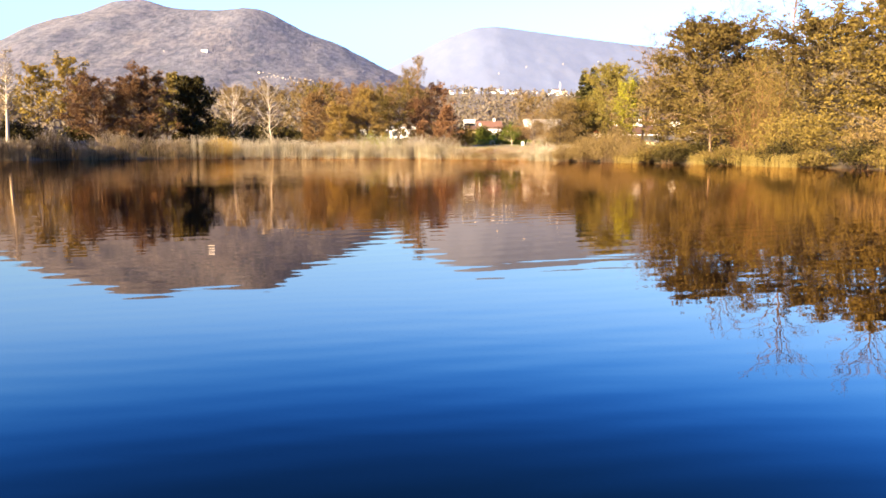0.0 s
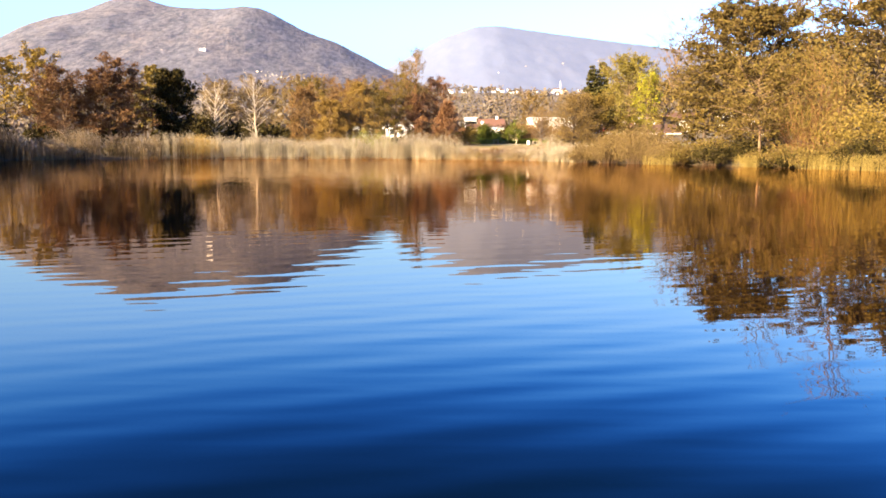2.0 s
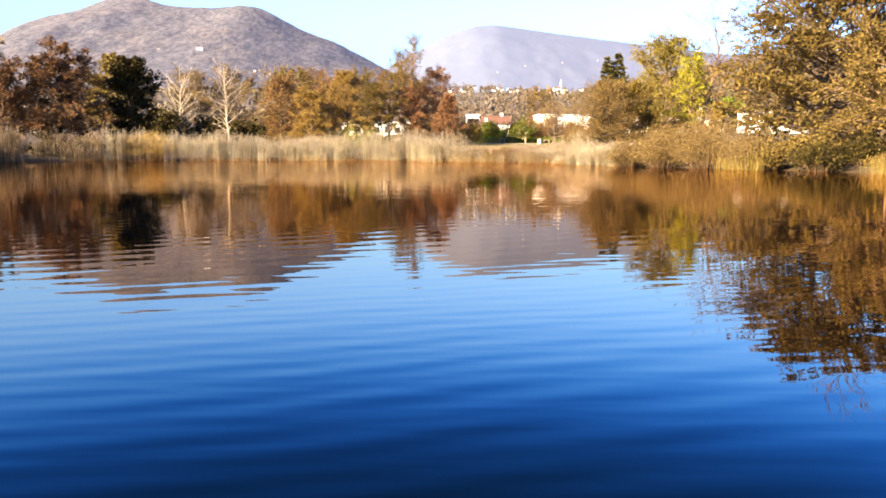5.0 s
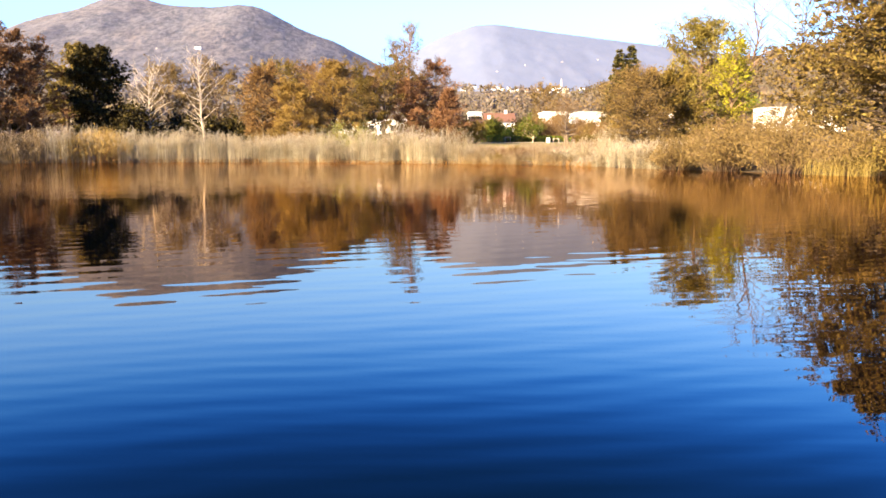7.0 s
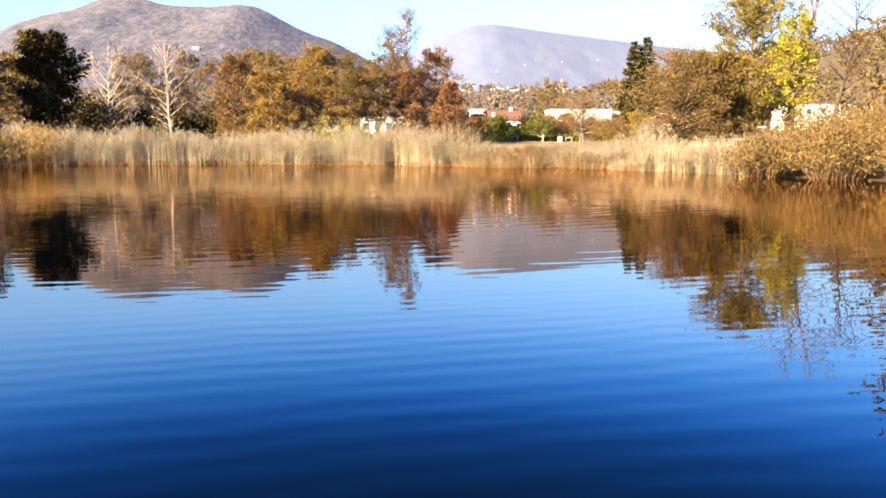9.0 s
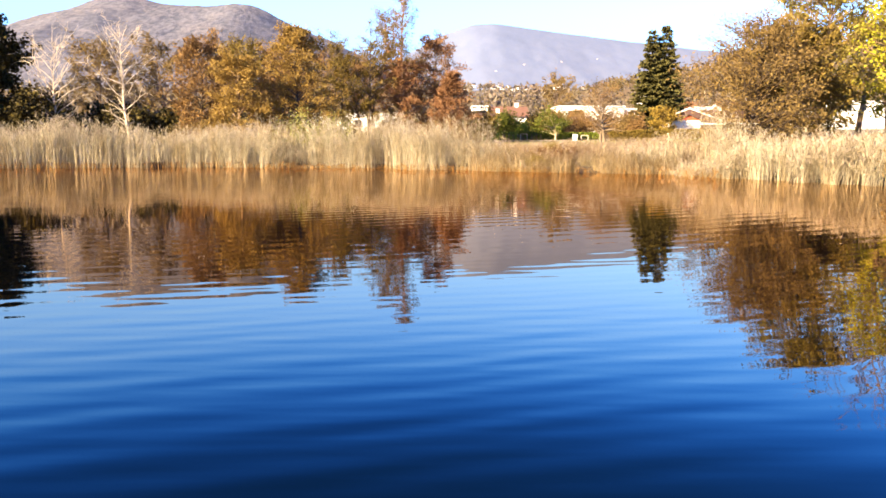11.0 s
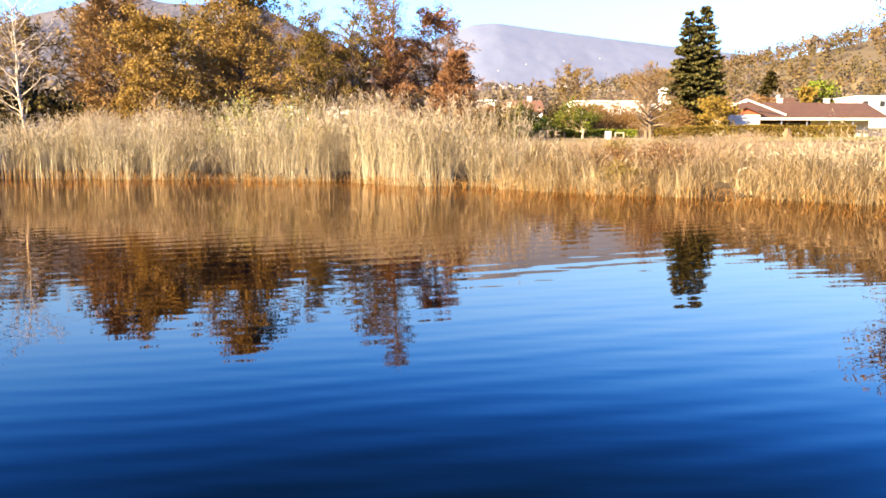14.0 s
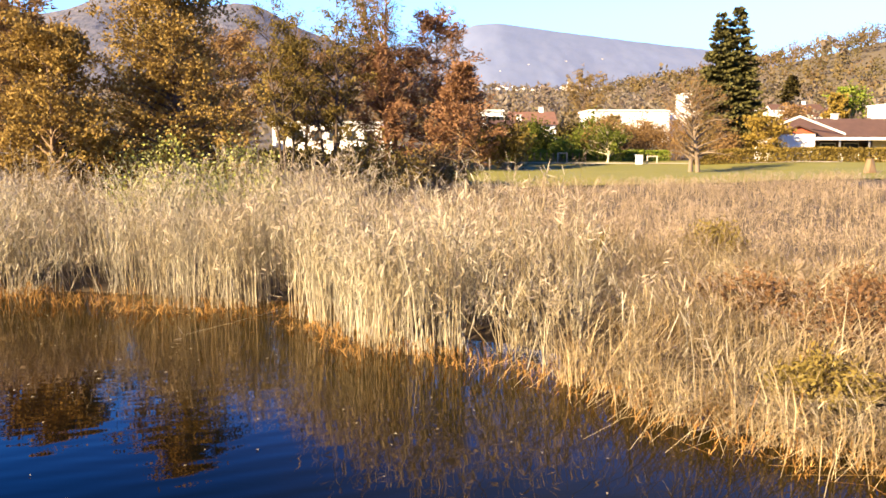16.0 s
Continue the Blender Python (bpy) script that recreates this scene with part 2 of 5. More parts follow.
SEDGE = leafy("green_sedge", [(0.32, 0.25, 0.08), (0.40, 0.31, 0.11), (0.24, 0.18, 0.05)], 0.25)
SEDGE_GOLD = leafy("golden_dry_reed", [(0.40, 0.28, 0.09), (0.48, 0.35, 0.12), (0.32, 0.21, 0.07)], 0.3)
# distant leaf colours paled and greyed, haze mixed into them
HAZE_BROWN = leafy("haze_brown_woods", [(0.158, 0.122, 0.094), (0.168, 0.132, 0.102), (0.146, 0.112, 0.084)], 0.3)
HAZE_OCHRE = leafy("haze_ochre_woods", [(0.158, 0.128, 0.082), (0.168, 0.138, 0.090), (0.146, 0.118, 0.074)], 0.3)
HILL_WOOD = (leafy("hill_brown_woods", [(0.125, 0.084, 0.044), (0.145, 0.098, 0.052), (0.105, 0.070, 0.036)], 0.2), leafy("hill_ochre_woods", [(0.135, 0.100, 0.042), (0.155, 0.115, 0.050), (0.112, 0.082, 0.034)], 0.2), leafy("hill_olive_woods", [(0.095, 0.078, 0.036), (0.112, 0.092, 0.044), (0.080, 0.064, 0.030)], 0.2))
HAZE_GREY = leafy("haze_grey_woods", [(0.158, 0.136, 0.112), (0.170, 0.147, 0.122), (0.145, 0.124, 0.102)], 0.3)
# reed colours darkened to carry the shade that lies on the side bank
REED_SHADED = clumped("shaded_reed", (0.27, 0.20, 0.11), (0.06, 0.040, 0.020), (0.015, 0.010, 0.006))
BUSH = leafy("brown_bush_twigs", [(0.165, 0.118, 0.048), (0.20, 0.145, 0.060), (0.135, 0.092, 0.036)], 0.3)
# bare woodland colours greyed and blued to include haze
HAZY_FOREST = wooded_slope("hazy_bare_wood_slope", (0.130, 0.132, 0.168), (0.150, 0.140, 0.162), (0.070, 0.078, 0.108), 0.055, 7.0)
# pasture colours shifted to pale lilac-blue, with the distance haze painted in
HAZY_PASTURE = wooded_slope("hazy_high_pasture_slope", (0.116, 0.146, 0.235), (0.124, 0.150, 0.232), (0.108, 0.138, 0.226), 0.014, 3.0)
WHITE = surface("white_render", (0.82, 0.82, 0.80), (0.74, 0.74, 0.72), 0.6, 0.8, 0.004, 30.0)
CREAM = surface("cream_render", (0.70, 0.58, 0.40), (0.62, 0.50, 0.34), 0.6, 0.8, 0.004, 30.0)
ROOF_BROWN = surface("brown_roof_tiles", (0.065, 0.032, 0.024), (0.10, 0.05, 0.036), 1.2, 0.85, 0.02, 8.0)
ROOF_RED = surface("red_roof_tiles", (0.155, 0.075, 0.055), (0.12, 0.06, 0.045), 1.2, 0.85, 0.02, 8.0)
ROOF_GREY = surface("grey_flat_roof", (0.34, 0.34, 0.36), (0.44, 0.43, 0.43), 0.5, 0.85, 0.01, 12.0)
RED_PAINT = surface("red_painted_boards", (0.55, 0.11, 0.05), (0.45, 0.09, 0.04), 1.5, 0.6, 0.004, 20.0)
DARK = surface("dark_timber_and_shade", (0.05, 0.025, 0.018), (0.08, 0.04, 0.025), 1.5, 0.7, 0.004, 20.0)
METAL = surface("galvanised_metal", (0.50, 0.50, 0.50), (0.40, 0.40, 0.41), 1.0, 0.45, 0.002, 20.0, metal=0.7)
GLASS, _t, _b = material("window_glass", 0.03)
_b.inputs["Base Color"].default_value = (0.03, 0.035, 0.04, 1)
_b.inputs["IOR"].default_value = 1.5


# ---------------------------------------------------------------- mesh helpers
def mesh_object(name, verts, faces, mat, parent=None, label="", smooth=False):
    """One mesh object from arrays of corners and of faces with one number of corners each."""
    me = bpy.data.meshes.new(name)
    verts, faces = np.asarray(verts, np.float32), np.asarray(faces, np.int32)
    n, k = faces.shape
    me.vertices.add(len(verts))
    me.vertices.foreach_set("co", verts.ravel())
    me.loops.add(n * k)
    me.loops.foreach_set("vertex_index", faces.ravel())
    me.polygons.add(n)
    me.polygons.foreach_set("loop_start", np.arange(0, n * k, k, dtype=np.int32))
    if smooth:
        me.polygons.foreach_set("use_smooth", np.ones(n, bool))
    me.update(calc_edges=True)
    me.materials.append(mat)
    ob = new(name, me)
    if parent:
        ob.parent = parent
    if label:
        ob["label"] = label
    return ob


def part(name, bm, mat, parent=None, label=""):
    me = bpy.data.meshes.new(name)
    bm.to_mesh(me)
    bm.free()
    me.materials.append(mat)
    ob = new(name, me)
    if parent:
        ob.parent = parent
    if label:
        ob["label"] = label
    return ob


def box(bm, x0, x1, y0, y1, z0, z1, bevel=0.0):
    m = Matrix.Translation(((x0 + x1) / 2, (y0 + y1) / 2, (z0 + z1) / 2)) @ Matrix.Diagonal((x1 - x0, y1 - y0, z1 - z0, 1))
    made = bmesh.ops.create_cube(bm, size=1, matrix=m)
    if bevel:
        edges = list({e for v in made["verts"] for e in v.link_edges})
        bmesh.ops.bevel(bm, geom=edges, offset=bevel, segments=1, affect="EDGES")
    return bm


def boxed(name, size, mat, parent, label="", bevel=0.0):
    return part(name, box(bmesh.new(), *size, bevel), mat, parent, label)


def smooth_step(v):
    v = np.clip(v, 0, 1)
    return v * v * (3 - 2 * v)


def fbm(x, y, scale, seed=0.0, octaves=4):
    """Cheap layered value noise on arrays, about -1 to 1."""
    total, amp, norm = np.zeros_like(x, dtype=float), 1.0, 0.0
    for o in range(octaves):
        u, v = x / scale + 17.3 * o + seed, y / scale - 9.1 * o + seed * 1.7
        i, j = np.floor(u), np.floor(v)
        f, g = smooth_step(u - i), smooth_step(v - j)

        def h(a, b):
            s = np.sin(a * 127.1 + b * 311.7 + seed * 7.7) * 43758.5453
            return 2 * (s - np.floor(s)) - 1
        total += amp * ((h(i, j) * (1 - f) + h(i + 1, j) * f) * (1 - g) + (h(i, j + 1) * (1 - f) + h(i + 1, j + 1) * f) * g)
        norm, amp, scale = norm + amp, amp * 0.5, scale * 0.5
    return total / norm


# ---------------------------------------------------------------- ground and pond
SHORE = np.array([(-105, 40), (-76, 66), (-61, 80), (-52.5, 92), (-47, 105), (-42, 117), (-36, 124), (-25, 127.5), (-17, 129.6), (-11.1, 128.6), (-7, 127.4), (-3.4, 126.8),
                  (-2.1, 125.0), (-0.9, 123.0), (0.9, 122.4), (2.4, 121.2), (3.2, 120.3), (4.0, 118.7), (5.2, 117.8), (6.2, 116.6), (9.8, 115.0), (12.2, 111.5), (13.4, 105), (14.8, 98.5),
                  (18.2, 90), (21.8, 83), (25.3, 75.5), (27.6, 66), (29.4, 54), (32.6, 40), (35.5, 18), (37, -20), (20, -62), (-30, -80), (-84, -60), (-112, 0)], float)


def shore_distance(x, y):
    """Distance to the shoreline: positive on land, negative on the water."""
    x, y = np.asarray(x, float), np.asarray(y, float)
    best, inside = np.full(x.shape, 1e9), np.zeros(x.shape, bool)
    for a, b in zip(SHORE, np.roll(SHORE, -1, 0)):
        e = b - a
        s = np.clip(((x - a[0]) * e[0] + (y - a[1]) * e[1]) / (e @ e), 0, 1)
        best = np.minimum(best, np.hypot(x - a[0] - s * e[0], y - a[1] - s * e[1]))
        cross = (a[1] > y) != (b[1] > y)
        with np.errstate(divide="ignore", invalid="ignore"):
            inside ^= cross & (x < (b[0] - a[0]) * (y - a[1]) / (b[1] - a[1]) + a[0])
    wob = 0.35 * fbm(x, y, 2.6, 3.0, 2) * np.clip(best, 0, 1)
    return np.where(inside, -best, best) + wob


def ground_height(x, y):
    x, y = np.asarray(x, float), np.asarray(y, float)
    d = shore_distance(x, y)
    z = -1.75 * smooth_step(-d / 9) - 0.10 + 0.42 * smooth_step((d - 0.8) / 3.0)
    z = z + 1.9 * smooth_step((d - 6) / 46) + 0.7 * smooth_step((d - 48) / 26)
    z = z + 0.05 * np.clip(y - 205, 0, 120) + 0.085 * np.clip(y - 330, 0, 1250)
    z = z + 50 * np.exp(-(((x - 330) / 175) ** 2 + ((y - 520) / 150) ** 2))
    z = z + np.clip(d, 0, 40) / 40 * 0.12 * fbm(x, y, 9.0, 1.0, 3) + np.clip(y - 400, 0, 600) / 600 * 10 * fbm(x, y, 220.0, 5.0, 3)
    return z


def axis(fine0, fine1, step, out0, out1):
    a = list(np.arange(fine0, fine1 + 1e-6, step))
    for sign, end in ((1, out1), (-1, out0)):
        p, s = (a[-1] if sign > 0 else a[0]), step
        extra = []
        while sign * (end - p) > 0:
            s *= 1.22
            p += sign * s
            extra.append(p)
        a = a + extra if sign > 0 else extra[::-1] + a
    return np.array(a)


gx, gy = axis(-62, 42, 0.8, -4800, 4800), axis(38, 160, 0.8, -4500, 4700)
GX, GY = np.meshgrid(gx, gy)
idx = np.arange(GX.size).reshape(GX.shape)
quads = np.stack([idx[:-1, :-1], idx[:-1, 1:], idx[1:, 1:], idx[1:, :-1]], -1).reshape(-1, 4)
ground = mesh_object("ground", np.stack([GX, GY, ground_height(GX, GY)], -1).reshape(-1, 3), quads, GROUND, smooth=True)
ground.data.materials.append(MEADOW)
centre_y = (GY[:-1, :-1] + GY[1:, 1:]).ravel() / 2
ground.data.polygons.foreach_set("material_index", (centre_y > 172).astype(np.int32))     # peat by the pond, dry meadow beyond
tagged(ground, "brown autumn meadow soil sloping gently up from the pond", "ground", kind="structure")
wx, wy = np.linspace(-114, 40, 155), np.linspace(-84, 134, 219)
WX, WY = np.meshgrid(wx, wy)
idx = np.arange(WX.size).reshape(WX.shape)
quads = np.stack([idx[:-1, :-1], idx[:-1, 1:], idx[1:, 1:], idx[1:, :-1]], -1).reshape(-1, 4)
water = mesh_object("water", np.stack([WX, WY, 0 * WX], -1).reshape(-1, 3), quads, WATER, smooth=True)
shallow = water.data.attributes.new("shallow", "FLOAT", "POINT")
shallow.data.foreach_set("value", (1 - smooth_step(-shore_distance(WX, WY) / 7.5)).ravel().astype(np.float32))
tagged(water, "calm dark blue pond water mirroring trees and sky", "water", kind="structure")


def draped(name, x0, x1, edge0, edge1, mat, lift, label, category, nx=60, ny=14):
    """A sheet on the ground between two edges, each a y for an x."""
    xs = np.linspace(x0, x1, nx)
    v = np.linspace(0, 1, ny)
    X = np.repeat(xs[None], ny, 0)
    Y = edge0(xs)[None] * (1 - v[:, None]) + edge1(xs)[None] * v[:, None]
    i = np.arange(X.size).reshape(X.shape)
    q = np.stack([i[:-1, :-1], i[:-1, 1:], i[1:, 1:], i[1:, :-1]], -1).reshape(-1, 4)
    ob = mesh_object(name, np.stack([X, Y, ground_height(X, Y) + lift], -1).reshape(-1, 3), q, mat, smooth=True)
    return tagged(ob, label, category, kind="structure")


draped("lawn", 2, 62, lambda x: 159.5 + 0 * x, lambda x: 196 + 0 * x, LAWN, 0.10, "short green lawn behind the reed bed", "lawn")
draped("footpath", 3, 40, lambda x: 190 - 0.25 * (x - 6), lambda x: 191.3 - 0.25 * (x - 6), GRAVEL, 0.16, "pale gravel footpath crossing the lawn", "path", 40, 3)


# ---------------------------------------------------------------- mountains
def ridge_height(x, y, crest_y, crest, run, seed, rough):
    """A mountain whose crest runs along x at crest_y: height over the valley for arrays of places."""
    cx, cz = np.array(crest, float).T
    top = sum(np.interp(x + o, cx, cz) for o in (-30, -12, 0, 12, 30)) / 5
    s = np.abs(y - crest_y) / run
    spur = fbm(x, y * 0.45, 330.0, seed, 5)
    z = top * (1 - np.clip(s, 0, 1.2))
    return z + rough * spur * smooth_step(s * 3.0 + 0.12) + 0.12 * rough * fbm(x, y, 60.0, seed + 3.0, 3)


def mountain(name, x0, x1, y0, y1, mat, label, shape, nx=240, ny=84):
    X, Y = np.meshgrid(np.linspace(x0, x1, nx), np.linspace(y0, y1, ny))
    i = np.arange(X.size).reshape(X.shape)
    q = np.stack([i[:-1, :-1], i[:-1, 1:], i[1:, 1:], i[1:, :-1]], -1).reshape(-1, 4)
    ob = mesh_object(name, np.stack([X, Y, ridge_height(X, Y, *shape)], -1).reshape(-1, 3), q, mat, smooth=True)
    return tagged(ob, label, "mountain", kind="structure")


NEAR_RIDGE = (3300, [(-2700, 330), (-1722, 475), (-1575, 555), (-1456, 569), (-1359, 612), (-1252, 631), (-1159, 624), (-1101, 599), (-1007, 592), (-866, 589), (-771, 601), (-678, 576), (-561, 512), (-467, 475), (-397, 452), (-303, 401), (-184, 338),
                     (100, 220), (350, 90)], 1550, 2.0, 44)
FAR_RIDGE = (4300, [(-800, 200), (-231, 462), (70, 622), (220, 674), (340, 683), (590, 650), (884, 613), (1249, 571), (1737, 519), (2600, 420)], 1500, 4.0, 20)
BACK_RIDGE = (-2300, [(-3200, 420), (-1200, 600), (300, 520), (1500, 640), (3200, 450)], 1500, 6.0, 40)
mountain("backdrop_mountain_near", -2600, 420, 1750, 3600, HAZY_FOREST, "mountain covered in bare woodland, haze put into its blue-grey colour", NEAR_RIDGE)
mountain("backdrop_mountain_far", -780, 2500, 2800, 4500, HAZY_PASTURE, "far mountain with bare pastures, haze put into its pale lilac colour", FAR_RIDGE)
# never in view; added to keep horizon light off the camera-facing sides
mountain("unseen_mountain_behind", -3200, 3200, -2700, -800, HAZY_FOREST, "unseen wooded mountain added behind the pond to block low sky light", BACK_RIDGE, 120, 40)


# ---------------------------------------------------------------- plants
class Tubes:
    """Gathers tapered limbs as tubes of few sides."""

    def __init__(self):
        self.v, self.f, self.n = [], [], 0

    def add(self, points, r0, r1, sides=5):
        p = np.asarray(points, float)
        k = len(p)
        way = np.gradient(p, axis=0)
        way /= np.linalg.norm(way, axis=1, keepdims=True) + 1e-9
        ref = np.where(np.abs(way[:, 2:3]) > 0.9, np.array([[1.0, 0, 0]]), np.array([[0, 0, 1.0]]))
        a = np.cross(way, ref)
        a /= np.linalg.norm(a, axis=1, keepdims=True) + 1e-9
        b = np.cross(way, a)
        rad = np.linspace(r0, r1, k)[:, None, None]
        ang = np.linspace(0, 2 * np.pi, sides, endpoint=False)[None, :, None]
        ring = p[:, None] + rad * (np.cos(ang) * a[:, None] + np.sin(ang) * b[:, None])
        i = np.arange(k * sides).reshape(k, sides) + self.n
        j = np.roll(i, -1, 1)
        self.v.append(ring.reshape(-1, 3))
        self.f.append(np.stack([i[:-1], j[:-1], j[1:], i[1:]], -1).reshape(-1, 4))
        self.n += k * sides

    def object(self, name, mat, parent):
        return mesh_object(name, np.concatenate(self.v), np.concatenate(self.f), mat, parent, smooth=True)


def blades(rng, places, ways, length, width):
    """Small folded leaves: four corners each, at the places, along the ways."""
    n = len(places)
    ways = ways / (np.linalg.norm(ways, axis=1, keepdims=True) + 1e-9)
    side = np.cross(ways, rng.normal(size=(n, 3)))
    side /= np.linalg.norm(side, axis=1, keepdims=True) + 1e-9
    nor = np.cross(ways, side)
    L = (length * rng.uniform(0.6, 1.35, n))[:, None]
    W = (width * rng.uniform(0.6, 1.35, n))[:, None]
    v = np.stack([places, places + 0.5 * L * ways + W * side + 0.25 * W * nor, places + L * ways, places + 0.5 * L * ways - W * side + 0.25 * W * nor], 1)
    return v.reshape(-1, 3), np.arange(4 * n).reshape(n, 4)


def bent(rng, start, way, length, k=5, sag=0.0, wander=0.12):
    pts, p, d = [np.array(start, float)], np.array(start, float), np.array(way, float)
    for _ in range(k - 1):
        d = d + rng.normal(size=3) * wander + np.array((0, 0, sag))
        d /= np.linalg.norm(d)
        p = p + d * length / (k - 1)
        pts.append(p)
    return np.array(pts)


def tree(name, x, y, h, r, label, bark, leaf, seed, base=0.18, limbs=34, rise=0.35, shape="round", leaves=9000, leaf_len=0.26, leaf_wide=0.09,
         trunks=1, twigs=5, spread=0.34, flat=0.5, trunk_r=None, lean=0.0, category="tree", sag=0.0):
    """A tree: tapered trunks with limbs, branches and twigs, and a crown of single leaves on the twigs."""
    rng = np.random.default_rng(seed)
    root = new(name)
    root.location = (x, y, float(ground_height(x, y)) - 0.05)
    h = (h - root.location.z) * 0.96          # h is given over the water
    tagged(root, label, category)
    wood = Tubes()
    ends, outs = [], []
    trunk_r = trunk_r or 0.018 * h + 0.03
    for s in range(trunks):
        a = rng.uniform(0, 6.28)
        off = 0 if trunks == 1 else 0.12 * r
        foot = np.array((off * math.cos(a), off * math.sin(a), 0.0))
        tilt = np.array((0.10 * math.cos(a), 0.10 * math.sin(a), 1.0)) if trunks > 1 else np.array((lean, rng.normal() * 0.02, 1.0))
        hh = h * (1.0 if s == 0 else rng.uniform(0.75, 0.97))
        stem = bent(rng, foot, tilt / np.linalg.norm(tilt), hh * 0.97, 9, 0.04, 0.05)
        stem[:, 2] *= hh * 0.97 / max(stem[-1, 2], 0.1)
        wood.add(stem, trunk_r / math.sqrt(trunks), 0.015, 7)
        for i in range(limbs // trunks):
            u = base + (1 - base) * (i + rng.uniform(0, 1)) / (limbs // trunks)
            u = min(u, 0.97)
            w = (u - base) / (1 - base)
            if shape == "round":
                reach = math.sqrt(max(0.05, 1 - (2 * w - 0.85) ** 2 / 1.5))
            elif shape == "dome":
                reach = math.sqrt(max(0.06, 1 - w ** 2.2))
            elif shape == "cone":
                reach = 1.05 - 0.95 * w
            elif shape == "column":
                reach = 0.55 + 0.45 * math.sin(3.0 * w)
            else:
                reach = 0.35 + 0.75 * math.sin(2.2 * w + 0.3)
            reach *= rng.uniform(0.7, 1.12) * r * (1.0 if trunks == 1 else 0.8)
            q = u * (len(stem) - 1)
            k = int(q)
            start = stem[k] + (stem[min(k + 1, len(stem) - 1)] - stem[k]) * (q - k)
            az = 2.4 * i + rng.uniform(-0.6, 0.6)
            up = rise + 0.5 * w * (1 if rise > 0.1 else 0)
            way = np.array((math.cos(az), math.sin(az), up))
            way /= np.linalg.norm(way)
            limb = bent(rng, start, way, reach, 6, sag, 0.13)
            wood.add(limb, trunk_r * (0.42 - 0.25 * w) * min(1, reach / 2 + 0.3), 0.008, 5)
            for j in range(twigs):
                f = rng.uniform(0.25, 1.0)
                kk = min(int(f * 5), 4)
                p0 = limb[kk] + (limb[kk + 1] - limb[kk]) * (f * 5 - kk)
                d0 = limb[kk + 1] - limb[kk]
                d0 = d0 / np.linalg.norm(d0) + rng.normal(size=3) * (0.7, 0.7, 0.7 * flat)
                d0 /= np.linalg.norm(d0)
                br = bent(rng, p0, d0, reach * rng.uniform(0.22, 0.45), 3, sag * 0.5 + 0.02, 0.18)
                wood.add(br, 0.028 * min(1, reach / 4), 0.004, 3)
                ends.append(br)
                outs.append(d0)
    wood.object("trunk", bark, root)
    if leaves:
        leaves = int(leaves * 0.7)
        ends, outs = np.array(ends), np.array(outs)
        pick = rng.integers(0, len(ends), leaves)
        f = np.minimum(2.0, (np.floor(rng.uniform(0, 1, leaves) ** 0.7 * 3) + 0.6) * 0.67 + rng.normal(size=leaves) * 0.06)
        f = np.maximum(f, 0)
        k = np.minimum(f.astype(int), 1)
        at = ends[pick, k] + (ends[pick, k + 1] - ends[pick, k]) * (f - k)[:, None]
        at = at + rng.normal(size=(leaves, 3)) * 0.7 * spread * np.array((1, 1, flat + 0.15))
        at[:, 2] = np.maximum(at[:, 2], 0.15)
        ways = outs[pick] * 0.8 + rng.normal(size=(leaves, 3)) * np.array((0.7, 0.7, 0.45))
        v, q = blades(rng, at, ways, leaf_len, leaf_wide * (1.6 if leaf_wide < 0.05 else 1.2))
        mesh_object("crown", v, q, leaf, root)
    return root


def spruce(name, x, y, h, r, label, seed, bottom=0.06):
    rng = np.random.default_rng(seed)
    root = new(name)
    root.location = (x, y, float(ground_height(x, y)) - 0.05)
    tagged(root, label, "tree")
    wood = Tubes()
    wood.add([(0, 0, 0), (0.03, 0, h * 0.5), (0, 0.02, h)], 0.34, 0.02, 8)
    at, ways = [], []
    tiers = int(h / 0.5)
    for k in range(tiers):
        u = bottom + (1 - bottom) * k / tiers
        reach = r * min(1.0, 1.25 * (1.0 - u) ** 0.8) * rng.uniform(0.86, 1.1) + 0.12
        if u < 0.2:
            reach *= 0.8 + u
        count = max(5, int(13 * (1 - u)) + 4)
        for i in range(count):
            az = 6.283 * (i + rng.uniform(-0.3, 0.3)) / count + k
            ln = reach * rng.uniform(0.75, 1.12)
            uu = min(0.985, u + rng.uniform(-0.022, 0.022))
            limb = bent(rng, (0, 0, uu * h), (math.cos(az), math.sin(az), rng.uniform(-0.12, 0.2) - 0.3 * (1 - u)), ln, 5, 0.05, 0.07)
            wood.add(limb, 0.035, 0.006, 3)
            n = int(12 + 17 * ln)
            f = rng.uniform(0.12, 1, n) * 4
            kk = np.minimum(f.astype(int), 3)
            p = limb[kk] + (limb[kk + 1] - limb[kk]) * (f - kk)[:, None]
            side = np.array((-math.sin(az), math.cos(az), 0))
            s = rng.uniform(-1, 1, n)[:, None]
            at.append(p + side * s * 0.42 * (1.2 - f[:, None] / 5))
            ways.append(side * s * 1.1 + np.array((math.cos(az), math.sin(az), -0.35)) + rng.normal(size=(n, 3)) * 0.3)
    wood.object("trunk", BARK_DARK, root)
    v, q = blades(rng, np.concatenate(at), np.concatenate(ways), 0.5, 0.17)
    mesh_object("crown", v, q, NEEDLE, root)
    return root


